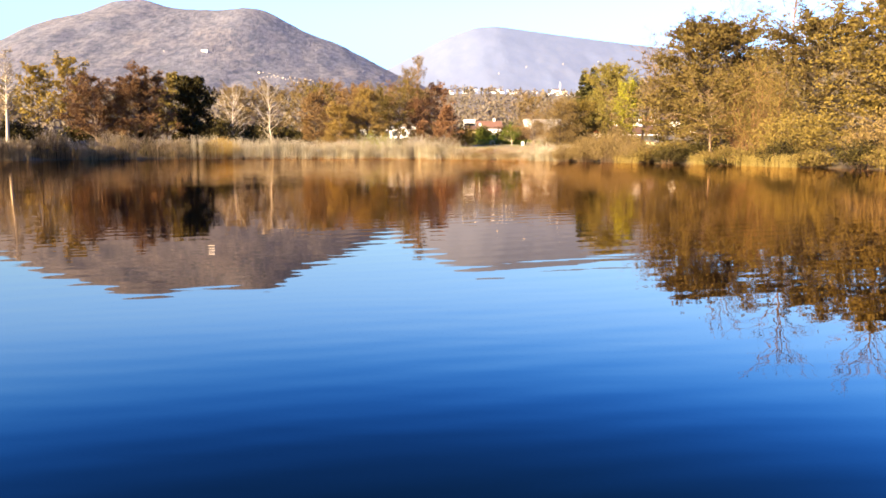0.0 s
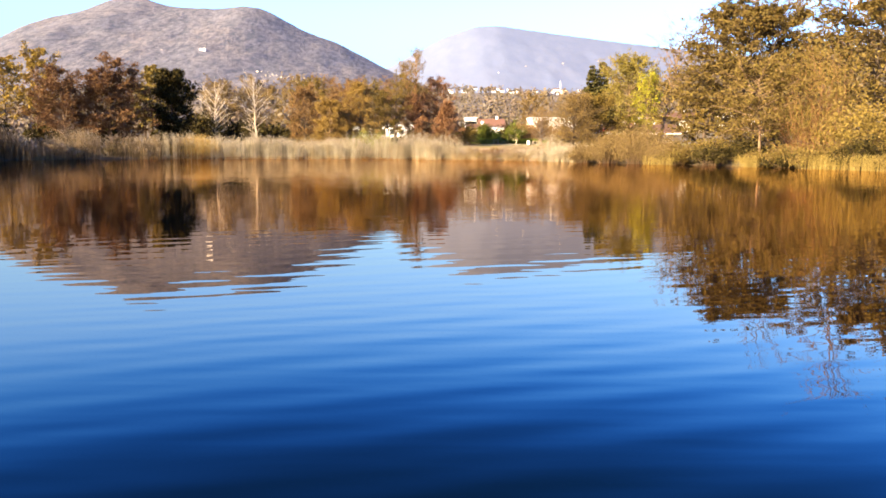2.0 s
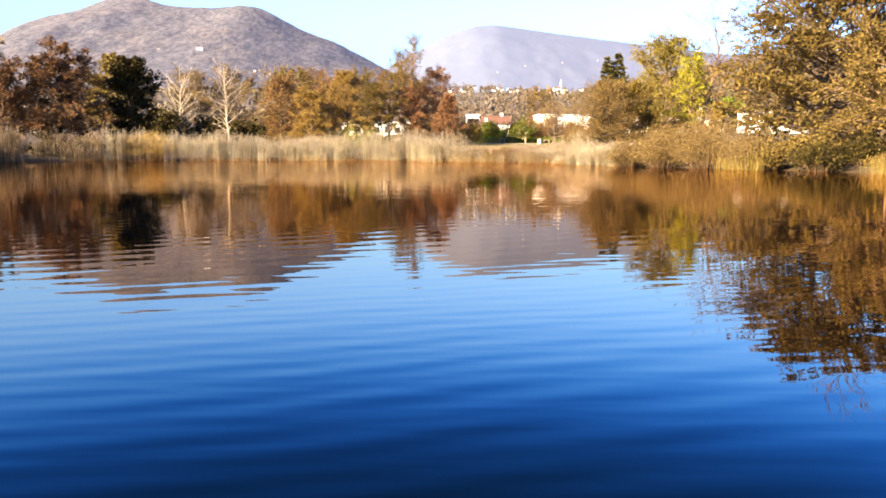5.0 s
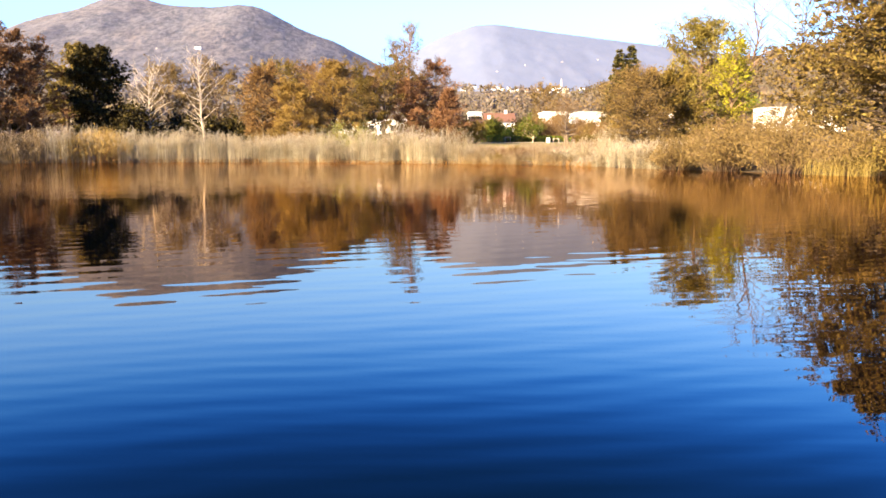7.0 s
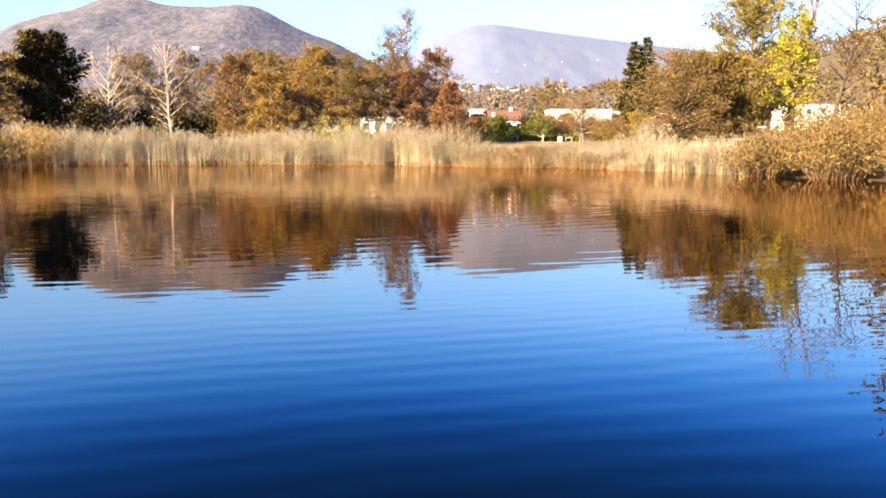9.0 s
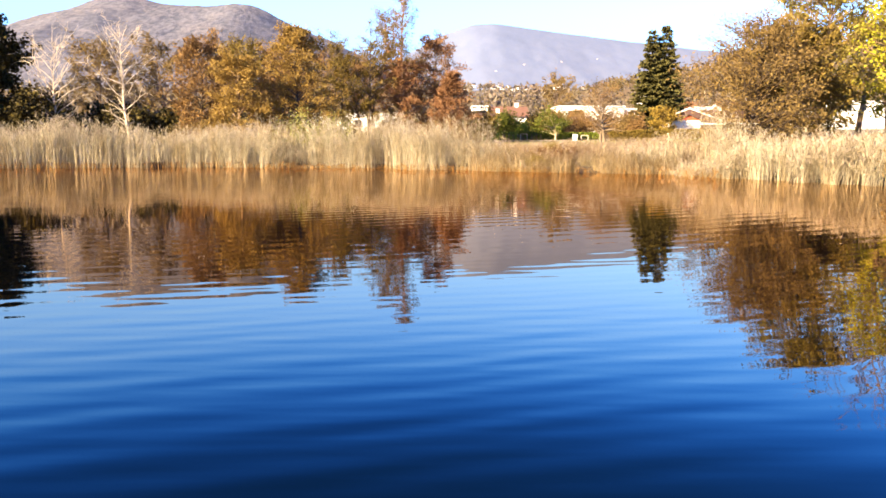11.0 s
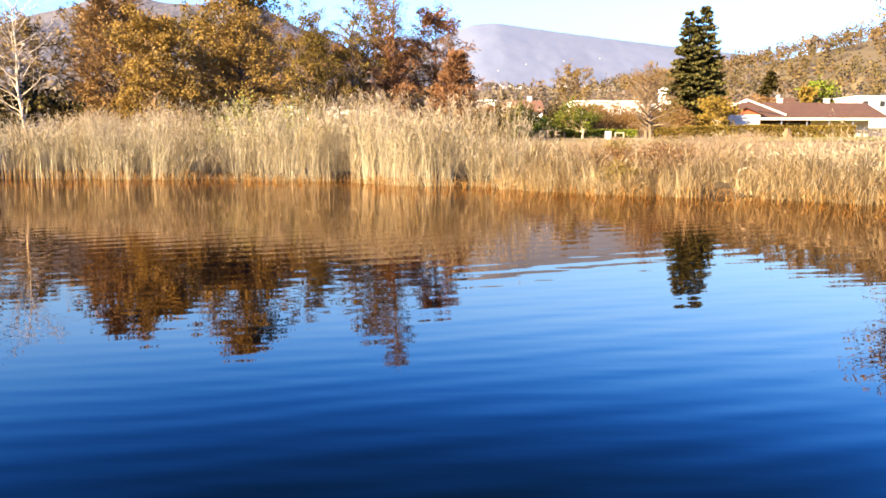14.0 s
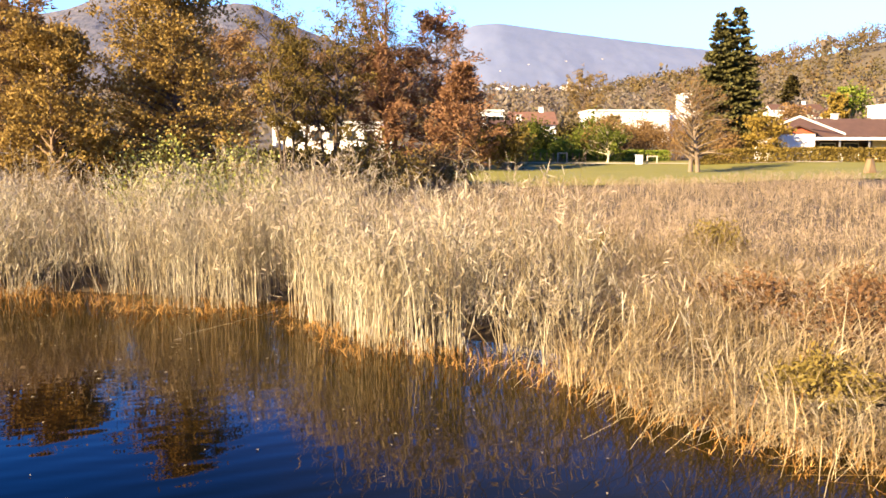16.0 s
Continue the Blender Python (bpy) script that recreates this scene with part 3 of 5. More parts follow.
def bush(name, x, y, h, r, label, leaf, seed, leaves=3500, stems=40, leaf_len=0.2, leaf_wide=0.07, up=0.9, category="bush", squash=1.0, depth=None, bark=None):
    """A shrub: many stems fanning from the base, leaves along them."""
    rng = np.random.default_rng(seed)
    root = new(name)
    root.location = (x, y, float(ground_height(x, y)) - 0.05)
    tagged(root, label, category)
    wood = Tubes()
    depth, leaves = depth or r, int(leaves * 0.6)
    lines = []
    for i in range(stems):
        az, t = rng.uniform(0, 6.283), math.sqrt(rng.uniform(0, 1))
        tip = np.array((math.cos(az) * r * t, math.sin(az) * depth * t, h * (1 - 0.55 * t ** 2.2) * rng.uniform(0.8, 1.1)))
        foot = np.array((tip[0] * 0.35 * squash + rng.normal() * 0.1, tip[1] * 0.35 * squash + rng.normal() * 0.1, 0))
        s = np.linspace(0, 1, 6)[:, None]
        line = foot + (tip - foot) * np.concatenate([s ** 1.3, s ** 1.3, s ** up], 1) + rng.normal(size=(6, 3)) * 0.05 * h * s
        lines.append(line)
        wood.add(line, 0.022, 0.004, 3)
    wood.object("stem", bark or BARK_BROWN, root)
    lines = np.array(lines)
    pick, f = rng.integers(0, stems, leaves), rng.uniform(0.12, 1, leaves) ** 0.6 * 5
    k = np.minimum(f.astype(int), 4)
    at = lines[pick, k] + (lines[pick, k + 1] - lines[pick, k]) * (f - k)[:, None] + rng.normal(size=(leaves, 3)) * np.array((0.13 * r, 0.13 * depth, 0.08 * h))
    at[:, 2] = np.maximum(at[:, 2], 0.04)
    v, q = blades(rng, at, rng.normal(size=(leaves, 3)) + np.array((0, 0, 0.5)), leaf_len, leaf_wide * 1.4)
    mesh_object("foliage", v, q, leaf, root)
    return root


def reeds(name, x0, x1, y0, y1, density, rule, height, label, mat, seed, plume=0.55, lean=0.10, width=0.0075, mess=0.0, leaves=5, plume_mat=None, plume_size=(0.26, 0.011)):
    """A stand of reeds: bent ribbed stems with drooping leaves and plumes, where the rule keeps the place."""
    rng = np.random.default_rng(seed)
    n = int((x1 - x0) * (y1 - y0) * density)
    x, y = rng.uniform(x0, x1, n), rng.uniform(y0, y1, n)
    d = shore_distance(x, y)
    keep = rule(x, y, d, rng.uniform(0, 1, n))
    x, y, d = x[keep], y[keep], d[keep]
    n = len(x)
    z = np.maximum(ground_height(x, y), -0.35)
    patch = fbm(x, y, 5.0, seed * 0.37, 3)
    H = height(x, y, d) * (1 + 0.20 * patch) * rng.uniform(0.72, 1.1, n)
    dirx, diry = fbm(x, y, 4.0, seed + 2.0, 2) * 0.9 + rng.normal(size=n) * 0.6, fbm(x, y, 4.0, seed + 8.0, 2) * 0.9 + rng.normal(size=n) * 0.6
    bend = (lean + mess * np.clip(fbm(x, y, 2.5, seed + 5.0, 2) + 0.25, 0, 1) * rng.uniform(0, 2.2, n)) * H
    root = np.stack([x, y, z], -1)
    verts, faces, base = [], [], 0
    line = []
    for s in (0, 0.55, 1.0):
        line.append(root + np.stack([dirx * bend * s * s, diry * bend * s * s, H * s - 0.5 * bend * s * s * np.minimum(1, bend / H * 1.5)], -1))
    az = rng.uniform(0, 6.283, n)
    offs = [np.stack([np.cos(az + k * 2.094), np.sin(az + k * 2.094), 0 * az], -1) for k in range(3)]
    ring = np.stack([np.stack([p + o * width * w for o in offs], 1) for p, w in zip(line, (1, 0.9, 0.4))], 1)
    verts.append(ring.reshape(-1, 3))
    i = np.arange(n * 9).reshape(n, 3, 3)
    j = np.roll(i, -1, 2)
    faces.append(np.stack([i[:, :-1], j[:, :-1], j[:, 1:], i[:, 1:]], -1).reshape(-1, 4))
    base = n * 9
    for k in range(leaves):
        f = rng.uniform(0.22, 1.0, n)[:, None] ** 0.75
        at = np.where(f < 0.55, line[0] + (line[1] - line[0]) * f / 0.55, line[1] + (line[2] - line[1]) * (f - 0.55) / 0.45)
        a = rng.uniform(0, 6.283, n)
        ln = rng.uniform(0.28, 0.75, n)[:, None] * np.minimum(1, H / 2)[:, None]
        out = np.stack([np.cos(a), np.sin(a), 0 * a], -1)
        side = np.stack([-np.sin(a), np.cos(a), 0 * a], -1) * width * 0.9
        up = np.array((0, 0, 1.0))
        m1 = at + out * ln * 0.35 + up * ln * rng.uniform(0.1, 0.5, n)[:, None]
        tip = at + out * ln * 0.85 + up * ln * rng.uniform(-0.5, 0.6, n)[:, None]
        v = np.stack([at - side, at + side, m1 + side, m1 - side, tip + side * 0.2, tip - side * 0.2], 1)
        verts.append(v.reshape(-1, 3))
        i = np.arange(n * 6).reshape(n, 6) + base
        faces.append(np.concatenate([i[:, [0, 1, 2, 3]], i[:, [3, 2, 4, 5]]]))
        base += n * 6
    ob = mesh_object(name, np.concatenate(verts), np.concatenate(faces), mat)
    tagged(ob, label, "reeds", kind="stuff")
    if plume:
        has = rng.uniform(0, 1, n) < plume
        top, m = line[2][has], int(has.sum())
        droop = np.stack([dirx, diry, 0 * dirx], -1)[has]
        vs, qs, b0 = [], [], 0
        for k in range(5):
            w = droop * 0.7 + rng.normal(size=(m, 3)) * 0.35 + np.array((0, 0, 0.8 - 0.25 * k))
            v, q = blades(rng, top - np.array((0, 0, 0.05 * k)), w, *plume_size)
            vs.append(v)
            qs.append(q + b0)
            b0 += len(v)
        pl = mesh_object("plumes", np.concatenate(vs), np.concatenate(qs), plume_mat or PLUME, ob)
        pl["kind"] = "stuff"
    return ob


def tangle(name, count, x0, x1, y0, y1, rule, h, label, mat, seed, width=0.008):
    """Long bent blades that rise from the ground, arch over and lie across one another."""
    rng = np.random.default_rng(seed)
    x, y = rng.uniform(x0, x1, count), rng.uniform(y0, y1, count)
    keep = rule(x, y, shore_distance(x, y))
    x, y = x[keep], y[keep]
    n = len(x)
    root = np.stack([x, y, np.maximum(ground_height(x, y), -0.1)], -1)
    a = 3.0 * fbm(x, y, 3.0, seed * 0.7, 2) + rng.normal(size=n) * 0.9 + 4.2
    out = np.stack([np.cos(a), np.sin(a), 0 * a], -1)
    side = np.stack([-np.sin(a), np.cos(a), 0 * a], -1) * width
    H, L = (h * rng.uniform(0.5, 1.15, n) * (1 + 0.4 * fbm(x, y, 2.2, seed + 4.0, 2)))[:, None], rng.uniform(0.35, 1.3, n)[:, None] * h
    fall = rng.uniform(0.45, 1.3, n)[:, None]
    up = np.array((0, 0, 1.0))
    rows = []
    for u in (0.0, 0.35, 0.7, 1.0):
        p = root + out * L * u ** 1.6 + up * H * (u * 1.5 - fall * u ** 2.2 * 1.1) + rng.normal(size=(n, 3)) * 0.02
        w = 1 - 0.8 * u
        rows += [p - side * w, p + side * w]
    v = np.stack(rows, 1)
    i = np.arange(n * 8).reshape(n, 8)
    q = np.concatenate([i[:, [0, 1, 3, 2]], i[:, [2, 3, 5, 4]], i[:, [4, 5, 7, 6]]])
    return tagged(mesh_object(name, v.reshape(-1, 3), q, mat), label, "grass", kind="stuff")


# ---------------------------------------------------------------- trees behind the pond
BROWN_LABEL = "bare brown twiggy tree with several stems"
tree("poplar_tree", -82, 150, 21, 2.6, "slender pale-trunked tree with thin orange twigs", BARK_PALE, LEAF_TAN, 11, 0.3, 40, 0.8, "column", 3500, 0.2, 0.05, twigs=5)
tree("maple_tree", -84, 166, 19, 5.0, "yellow-leaved tree with a dark trunk behind the reeds", BARK_DARK, LEAF_YELLOW, 12, 0.25, 36, 0.5, "round", 7000, 0.34, 0.13)
tree("maple_tree", -77, 164, 20.5, 5.0, "golden-leaved tree with a dark ivy-wrapped trunk", BARK_DARK, LEAF_YELLOW, 13, 0.28, 36, 0.5, "round", 8000, 0.34, 0.13)
tree("alder_tree", -95, 150, 14, 6.0, "brown autumn tree on the far bank", BARK_BROWN, LEAF_TAN, 14, 0.15, 36, 0.4, "round", 9000, 0.45, 0.03)
tree("alder_tree", -64, 150, 15.5, 8.0, BROWN_LABEL, BARK_BROWN, LEAF_CHESTNUT, 15, 0.10, 76, 0.5, "dome", 26000, 0.5, 0.042, trunks=4, twigs=7)
tree("alder_tree", -57, 153, 17.4, 8.2, BROWN_LABEL, BARK_BROWN, LEAF_CHESTNUT, 16, 0.10, 80, 0.5, "dome", 30000, 0.5, 0.042, trunks=4, twigs=7)
tree("ivy_clad_tree", -49.6, 162, 16.2, 4.6, "dense dark evergreen tree lit yellow-green on top", BARK_DARK, LEAF_DARK, 17, 0.02, 70, 0.3, "round", 24000, 0.34, 0.16, twigs=7, spread=0.5)
tree("maple_tree", -59, 172, 18.3, 4.0, "yellow-green tree behind the dark one", BARK_DARK, LEAF_GOLD, 18, 0.2, 50, 0.4, "round", 11000, 0.36, 0.15)
bush("evergreen_shrub", -43, 158, 6.5, 4.2, "low dark evergreen shrub under the trees", LEAF_DARK, 19, 9000, 60, 0.3, 0.12)
for i, (x, y, h, lb) in enumerate([(-40.3, 157.5, 12.6, "white-barked bare birch with a slightly leaning trunk"), (-33.0, 158.5, 14.8, "tall white-barked bare birch with rising branches")]):
    tree("birch_tree", x, y, h, 3.9, lb, BARK_PALE, LEAF_TAN, 21 + i, 0.12, 34, 0.75, "vase", 500, 0.15, 0.03, twigs=6, trunk_r=0.17, lean=0.03, flat=0.9)
for i, (x, y, h, r, lf) in enumerate([(-47, 184, 15, 6, LEAF_TAN), (-38, 186, 16.5, 6.5, LEAF_TAN), (-29, 188, 16.5, 6.5, LEAF_OLIVE), (-21, 186, 15, 6, LEAF_BROWN), (-14, 196, 15, 6, LEAF_BROWN), (-70, 186, 15, 7, LEAF_TAN), (-100, 180, 16, 8, LEAF_OLIVE), (-115, 165, 16, 8, LEAF_TAN), (-11, 226, 20, 6.5, LEAF_BROWN), (-20, 226, 20, 7, LEAF_BROWN), (-3, 231, 19, 6, LEAF_TAN), (-29, 224, 20, 7, LEAF_BROWN), (-37, 222, 20, 7, LEAF_TAN)]):
    tree("alder_tree", x, y, h, r, "hazy tan and olive tree of the wood behind the pond", BARK_BROWN, lf, 31 + i, 0.12, 36, 0.5, "round", 8000, 0.55, 0.055, flat=0.8)
tree("alder_tree", -23.3, 152.5, 12.2, 3.9, "orange-brown twiggy tree with a dark trunk", BARK_DARK, LEAF_BROWN, 41, 0.2, 60, 0.45, "round", 12000, 0.42, 0.034, twigs=7)
tree("hazel_tree", -17.6, 145, 9.6, 3.4, "yellow-leaved rounded small tree behind the reeds", BARK_BROWN, LEAF_OCHRE, 42, 0.06, 44, 0.5, "round", 30000, 0.15, 0.045)
tree("alder_tree", -12.6, 148, 13.4, 4.0, "olive and ochre leafy tree behind the reeds", BARK_DARK, LEAF_OCHRE, 43, 0.08, 80, 0.3, "dome", 36000, 0.15, 0.042, flat=0.6)
tree("alder_tree", -16.2, 158, 9.5, 4.2, "rusty brown tree behind the ochre ones", BARK_BROWN, LEAF_BROWN, 44, 0.1, 40, 0.45, "round", 8000, 0.4, 0.034)
for i, (x, y, h, r) in enumerate([(-11.8, 174, 16.0, 3.8), (-8.6, 176, 17.5, 3.6)]):
    tree("alder_tree", x, y, h, r, "dark multi-stemmed tree with thinning olive leaves", BARK_DARK, LEAF_OLIVE, 45 + i, 0.22, 60, 0.6, "column", 13000, 0.2, 0.06, trunks=4, twigs=6)
tree("poplar_tree", -3.1, 183, 23.2, 3.6, "tall thin bare tree with orange twigs", BARK_ORANGE, LEAF_TAN, 47, 0.12, 90, 1.0, "column", 15000, 0.5, 0.024, twigs=7, trunks=2, flat=0.9)
tree("red_tree", 1.0, 180, 16.8, 4.2, "rust-red twiggy tree beside the lawn", BARK_BROWN, LEAF_RUST, 48, 0.04, 70, 0.45, "round", 15000, 0.42, 0.036, twigs=7)
tree("red_tree", 2.8, 176, 12.0, 4.2, "dense dark rust-red tree beside the lawn", BARK_BROWN, LEAF_RUST, 49, 0.03, 60, 0.3, "cone", 14000, 0.42, 0.036, twigs=7)
tree("red_tree", -3.8, 178, 12.5, 3.6, "orange-brown twiggy tree beside the tall one", BARK_ORANGE, LEAF_RUST, 50, 0.04, 50, 0.45, "round", 9000, 0.42, 0.034, twigs=7)
bush("evergreen_shrub", 7.2, 178, 5.2, 2.4, "small olive conifer-like shrub beside the red tree", LEAF_OLIVE, 51, 5000, 40, 0.24, 0.07)
tree("ash_tree", 34, 282, 20, 6.5, "yellow-brown hazy tree above the hedges", BARK_BROWN, LEAF_TAN, 52, 0.2, 44, 0.6, "round", 7000, 0.42, 0.1)
spruce("spruce_tree", 46.1, 225, 22.0, 4.3, "tall dark green spruce with a pointed top", 53)
spruce("spruce_tree", 43.2, 224.2, 20.8, 4.2, "slightly shorter dark green spruce beside its twin", 54)
tree("apple_tree", 22.2, 172, 9.6, 4.0, "bare grey-brown tree standing on the lawn", BARK_TAN, LEAF_BROWN, 55, 0.16, 60, 0.5, "round", 5000, 0.3, 0.014, twigs=8, trunk_r=0.3, trunks=2)
tree("magnolia_tree", 19.1, 190, 5.4, 2.4, "small round olive-green tree with a pale forked trunk", BARK_PALE, LEAF_LAUREL, 56, 0.3, 40, 0.6, "round", 3600, 0.2, 0.09, trunk_r=0.14)
tree("persimmon_tree", 34.9, 188, 7.2, 2.3, "small ochre-leaved tree beside the white garage", BARK_BROWN, LEAF_YELLOW, 57, 0.25, 40, 0.3, "round", 5200, 0.22, 0.1)
bush("laurel_bush", 12.6, 199, 4.7, 2.5, "dense round green laurel bush", LEAF_LAUREL, 61, 9500, 80, 0.22, 0.1)
bush("laurel_bush", 14.9, 195, 2.9, 1.4, "small yellow-green laurel bush", LEAF_GREEN, 62, 2600, 30, 0.2, 0.09)
bush("laurel_bush", 20.6, 204, 5.4, 3.0, "tall green laurel bush", LEAF_LAUREL, 63, 9500, 80, 0.22, 0.1)
for i, (x, y, h, r) in enumerate([(22, 201, 5.4, 3.4), (26.0, 203, 5.6, 3.6), (30.0, 202, 5.6, 3.4), (34.0, 203, 5.2, 3.2)]):
    bush("beech_hedge", x, y, h, r, "brown clipped beech hedge beyond the lawn", LEAF_BROWN, 264 + i, 6500, 60, 0.22, 0.05)
bush("garden_shrub", 29.5, 190, 4.2, 2.2, "tan and green garden shrub beside the lawn", LEAF_TAN, 68, 3600, 40, 0.2, 0.07)
bush("garden_shrub", 31.0, 188, 3.2, 2.0, "brown garden shrub beside the hedge", LEAF_BROWN, 69, 3600, 40, 0.2, 0.07)
bush("viburnum_bush", -12.2, 144.5, 4.3, 2.8, "pale green leafy shrub above the reeds", LEAF_PALE, 71, 6500, 60, 0.13, 0.045)
bush("viburnum_bush", -8.8, 146.0, 4.0, 2.5, "pale green leafy shrub above the reeds", LEAF_PALE, 72, 5500, 56, 0.13, 0.045)
bush("bramble_bush", -3.2, 154, 3.8, 3.4, "olive bramble mound behind the reed bed", LEAF_OLIVE, 73, 7000, 60, 0.16, 0.06)
bush("bramble_bush", 0.8, 160, 2.8, 3.2, "ochre bramble mound behind the reed bed", LEAF_TAN, 74, 5000, 60, 0.16, 0.06)
bush("willow_bush", -20.5, 141, 3.4, 3.0, "tan leafless willow bush behind the reeds", LEAF_TAN, 75, 6000, 80, 0.28, 0.018)
bush("willow_bush", -16.0, 139.5, 3.0, 2.4, "ochre leafless willow bush behind the reeds", LEAF_TAN, 76, 5000, 70, 0.28, 0.018)

# understory in near-black leaves, standing for the shade below the crowns
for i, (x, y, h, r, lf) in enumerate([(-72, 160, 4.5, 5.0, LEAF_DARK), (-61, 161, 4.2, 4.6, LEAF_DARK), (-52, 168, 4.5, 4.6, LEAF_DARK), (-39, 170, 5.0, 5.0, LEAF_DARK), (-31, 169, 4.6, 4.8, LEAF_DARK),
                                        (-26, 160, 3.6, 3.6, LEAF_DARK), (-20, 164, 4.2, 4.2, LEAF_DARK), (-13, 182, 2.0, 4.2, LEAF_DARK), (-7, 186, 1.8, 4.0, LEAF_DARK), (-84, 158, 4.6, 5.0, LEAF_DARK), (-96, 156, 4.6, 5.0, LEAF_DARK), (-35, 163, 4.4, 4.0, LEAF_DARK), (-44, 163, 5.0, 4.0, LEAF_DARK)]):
    bush("undergrowth_shade_bush", x, y, h, r, "tangled undergrowth beneath the trees, shade put into its dark leaves", lf, 171 + i, 4800, 50, 0.45, 0.14)

# ---------------------------------------------------------------- right bank
tree("alder_tree", 37.0, 101.5, 18.4, 12.8, "broad olive-brown alder hanging over the water", BARK_DARK, LEAF_ALDER, 81, 0.04, 165, 0.12, "dome", 90000, 0.36, 0.044, trunks=3, twigs=13, flat=0.18, spread=0.24)
tree("alder_tree", 28.4, 79, 8.0, 4.4, "slim pale-trunked alder at the water's edge", BARK_BROWN, LEAF_ALDER, 82, 0.35, 40, 0.3, "round", 14000, 0.26, 0.03, twigs=7, lean=-0.12, trunk_r=0.16, flat=0.35)
tree("alder_tree", 41.5, 85, 15.5, 9.2, "broad olive-brown alder with a dark trunk", BARK_DARK, LEAF_ALDER, 83, 0.02, 100, 0.12, "dome", 44000, 0.38, 0.056, twigs=12, flat=0.16, spread=0.2)
tree("alder_tree", 43.5, 69, 15.0, 8.0, "large olive alder with drooping branches", BARK_DARK, LEAF_OLIVE, 84, 0.02, 110, 0.12, "dome", 38000, 0.34, 0.048, twigs=6, flat=0.24, spread=0.28)
tree("poplar_tree", 42.5, 92, 24.0, 5.5, "tall bare tree rising above the alders", BARK_BROWN, LEAF_TAN, 85, 0.35, 36, 0.7, "vase", 900, 0.16, 0.03, twigs=6, trunk_r=0.26)
tree("poplar_tree", 39.0, 101, 22.5, 4.5, "thin bare tree rising above the alders", BARK_BROWN, LEAF_TAN, 86, 0.4, 30, 0.8, "vase", 900, 0.16, 0.03, twigs=6, trunk_r=0.2)
tree("poplar_tree", 49.0, 84, 24.0, 5.5, "tall bare tree with ascending branches", BARK_BROWN, LEAF_TAN, 87, 0.35, 36, 0.7, "vase", 900, 0.16, 0.03, twigs=6, trunk_r=0.26)
bush("willow_bush", 32.4, 78, 10.2, 4.6, "golden willow with fanning upright twigs", LEAF_GOLD, 88, 14000, 220, 0.34, 0.016, bark=BARK_ORANGE)
bush("bank_shrub", 31.5, 68, 4.6, 3.8, "yellow-green shrub at the water's edge", LEAF_OLIVE, 89, 11000, 60, 0.2, 0.035)
bush("bank_shrub", 34.0, 56, 4.2, 3.8, "ochre shrub at the water's edge", LEAF_TAN, 90, 9000, 60, 0.2, 0.035)
bush("bank_shrub", 26.4, 84.5, 2.2, 2.6, "tangled brown shrub under the alder", LEAF_ALDER, 91, 7000, 70, 0.2, 0.05)
tree("maple_tree", 30.3, 132.5, 15.6, 5.2, "yellow-green maple beside the reeds", BARK_BROWN, LEAF_MAPLE, 92, 0.10, 90, 0.35, "round", 42000, 0.2, 0.06, twigs=8)
tree("alder_tree", 19.2, 118.5, 8.4, 3.7, "brown lower tree in front of the maple", BARK_DARK, LEAF_TAN, 93, 0.06, 100, 0.32, "round", 30000, 0.22, 0.018, twigs=9, flat=0.6, spread=0.4)
tree("lime_tree", 31.4, 125, 12.4, 2.6, "bright lime-yellow tree beside the maple", BARK_BROWN, LEAF_LIME, 94, 0.22, 50, 0.7, "column", 6000, 0.2, 0.07)
tree("ash_tree", 37.5, 140, 21.5, 5.5, "tall bare grey tree behind the maple", BARK_BROWN, LEAF_TAN, 95, 0.3, 40, 0.8, "vase", 700, 0.16, 0.03, twigs=7, trunk_r=0.28)
tree("ash_tree", 49.5, 154, 23.5, 6.5, "leaning bare dark-trunked tree behind the bushes", BARK_DARK, LEAF_TAN, 96, 0.3, 36, 0.7, "vase", 700, 0.16, 0.03, twigs=7, trunk_r=0.3, lean=0.15)
tree("alder_tree", 23.4, 122, 8.6, 3.8, "ochre-brown tree behind the reeds", BARK_DARK, LEAF_OLIVE, 97, 0.04, 70, 0.3, "round", 20000, 0.22, 0.045, twigs=7)
for i, (x, y, h, r) in enumerate([(16.4, 96.0, 2.4, 2.0), (18.2, 92.6, 2.9, 2.4), (20.2, 88.6, 3.0, 2.6), (22.2, 85.0, 2.8, 2.4), (19.8, 97.0, 3.4, 2.8), (22.4, 93.0, 3.7, 3.0), (23.6, 99.5, 4.2, 3.2), (21.4, 103.0, 3.2, 2.8)]):
    bush("willow_bush", x, y, h, r, "rounded brown leafless willow bush at the water's edge", BUSH, 101 + i, 9500, 100, 0.17, 0.018)

for i, (x, y, h, r, lf) in enumerate([(27.8, 72.5, 1.8, 2.0, LEAF_ALDER), (30.0, 66.0, 2.4, 2.4, LEAF_ALDER), (27.6, 81.0, 1.9, 2.2, LEAF_DARK), (35.5, 47, 4.0, 3.6, LEAF_OLIVE)]):
    bush("bank_shrub", x, y, h, r, "tangled olive shrub hanging over the water's edge", lf, 141 + i, 6000, 50, 0.22, 0.035)

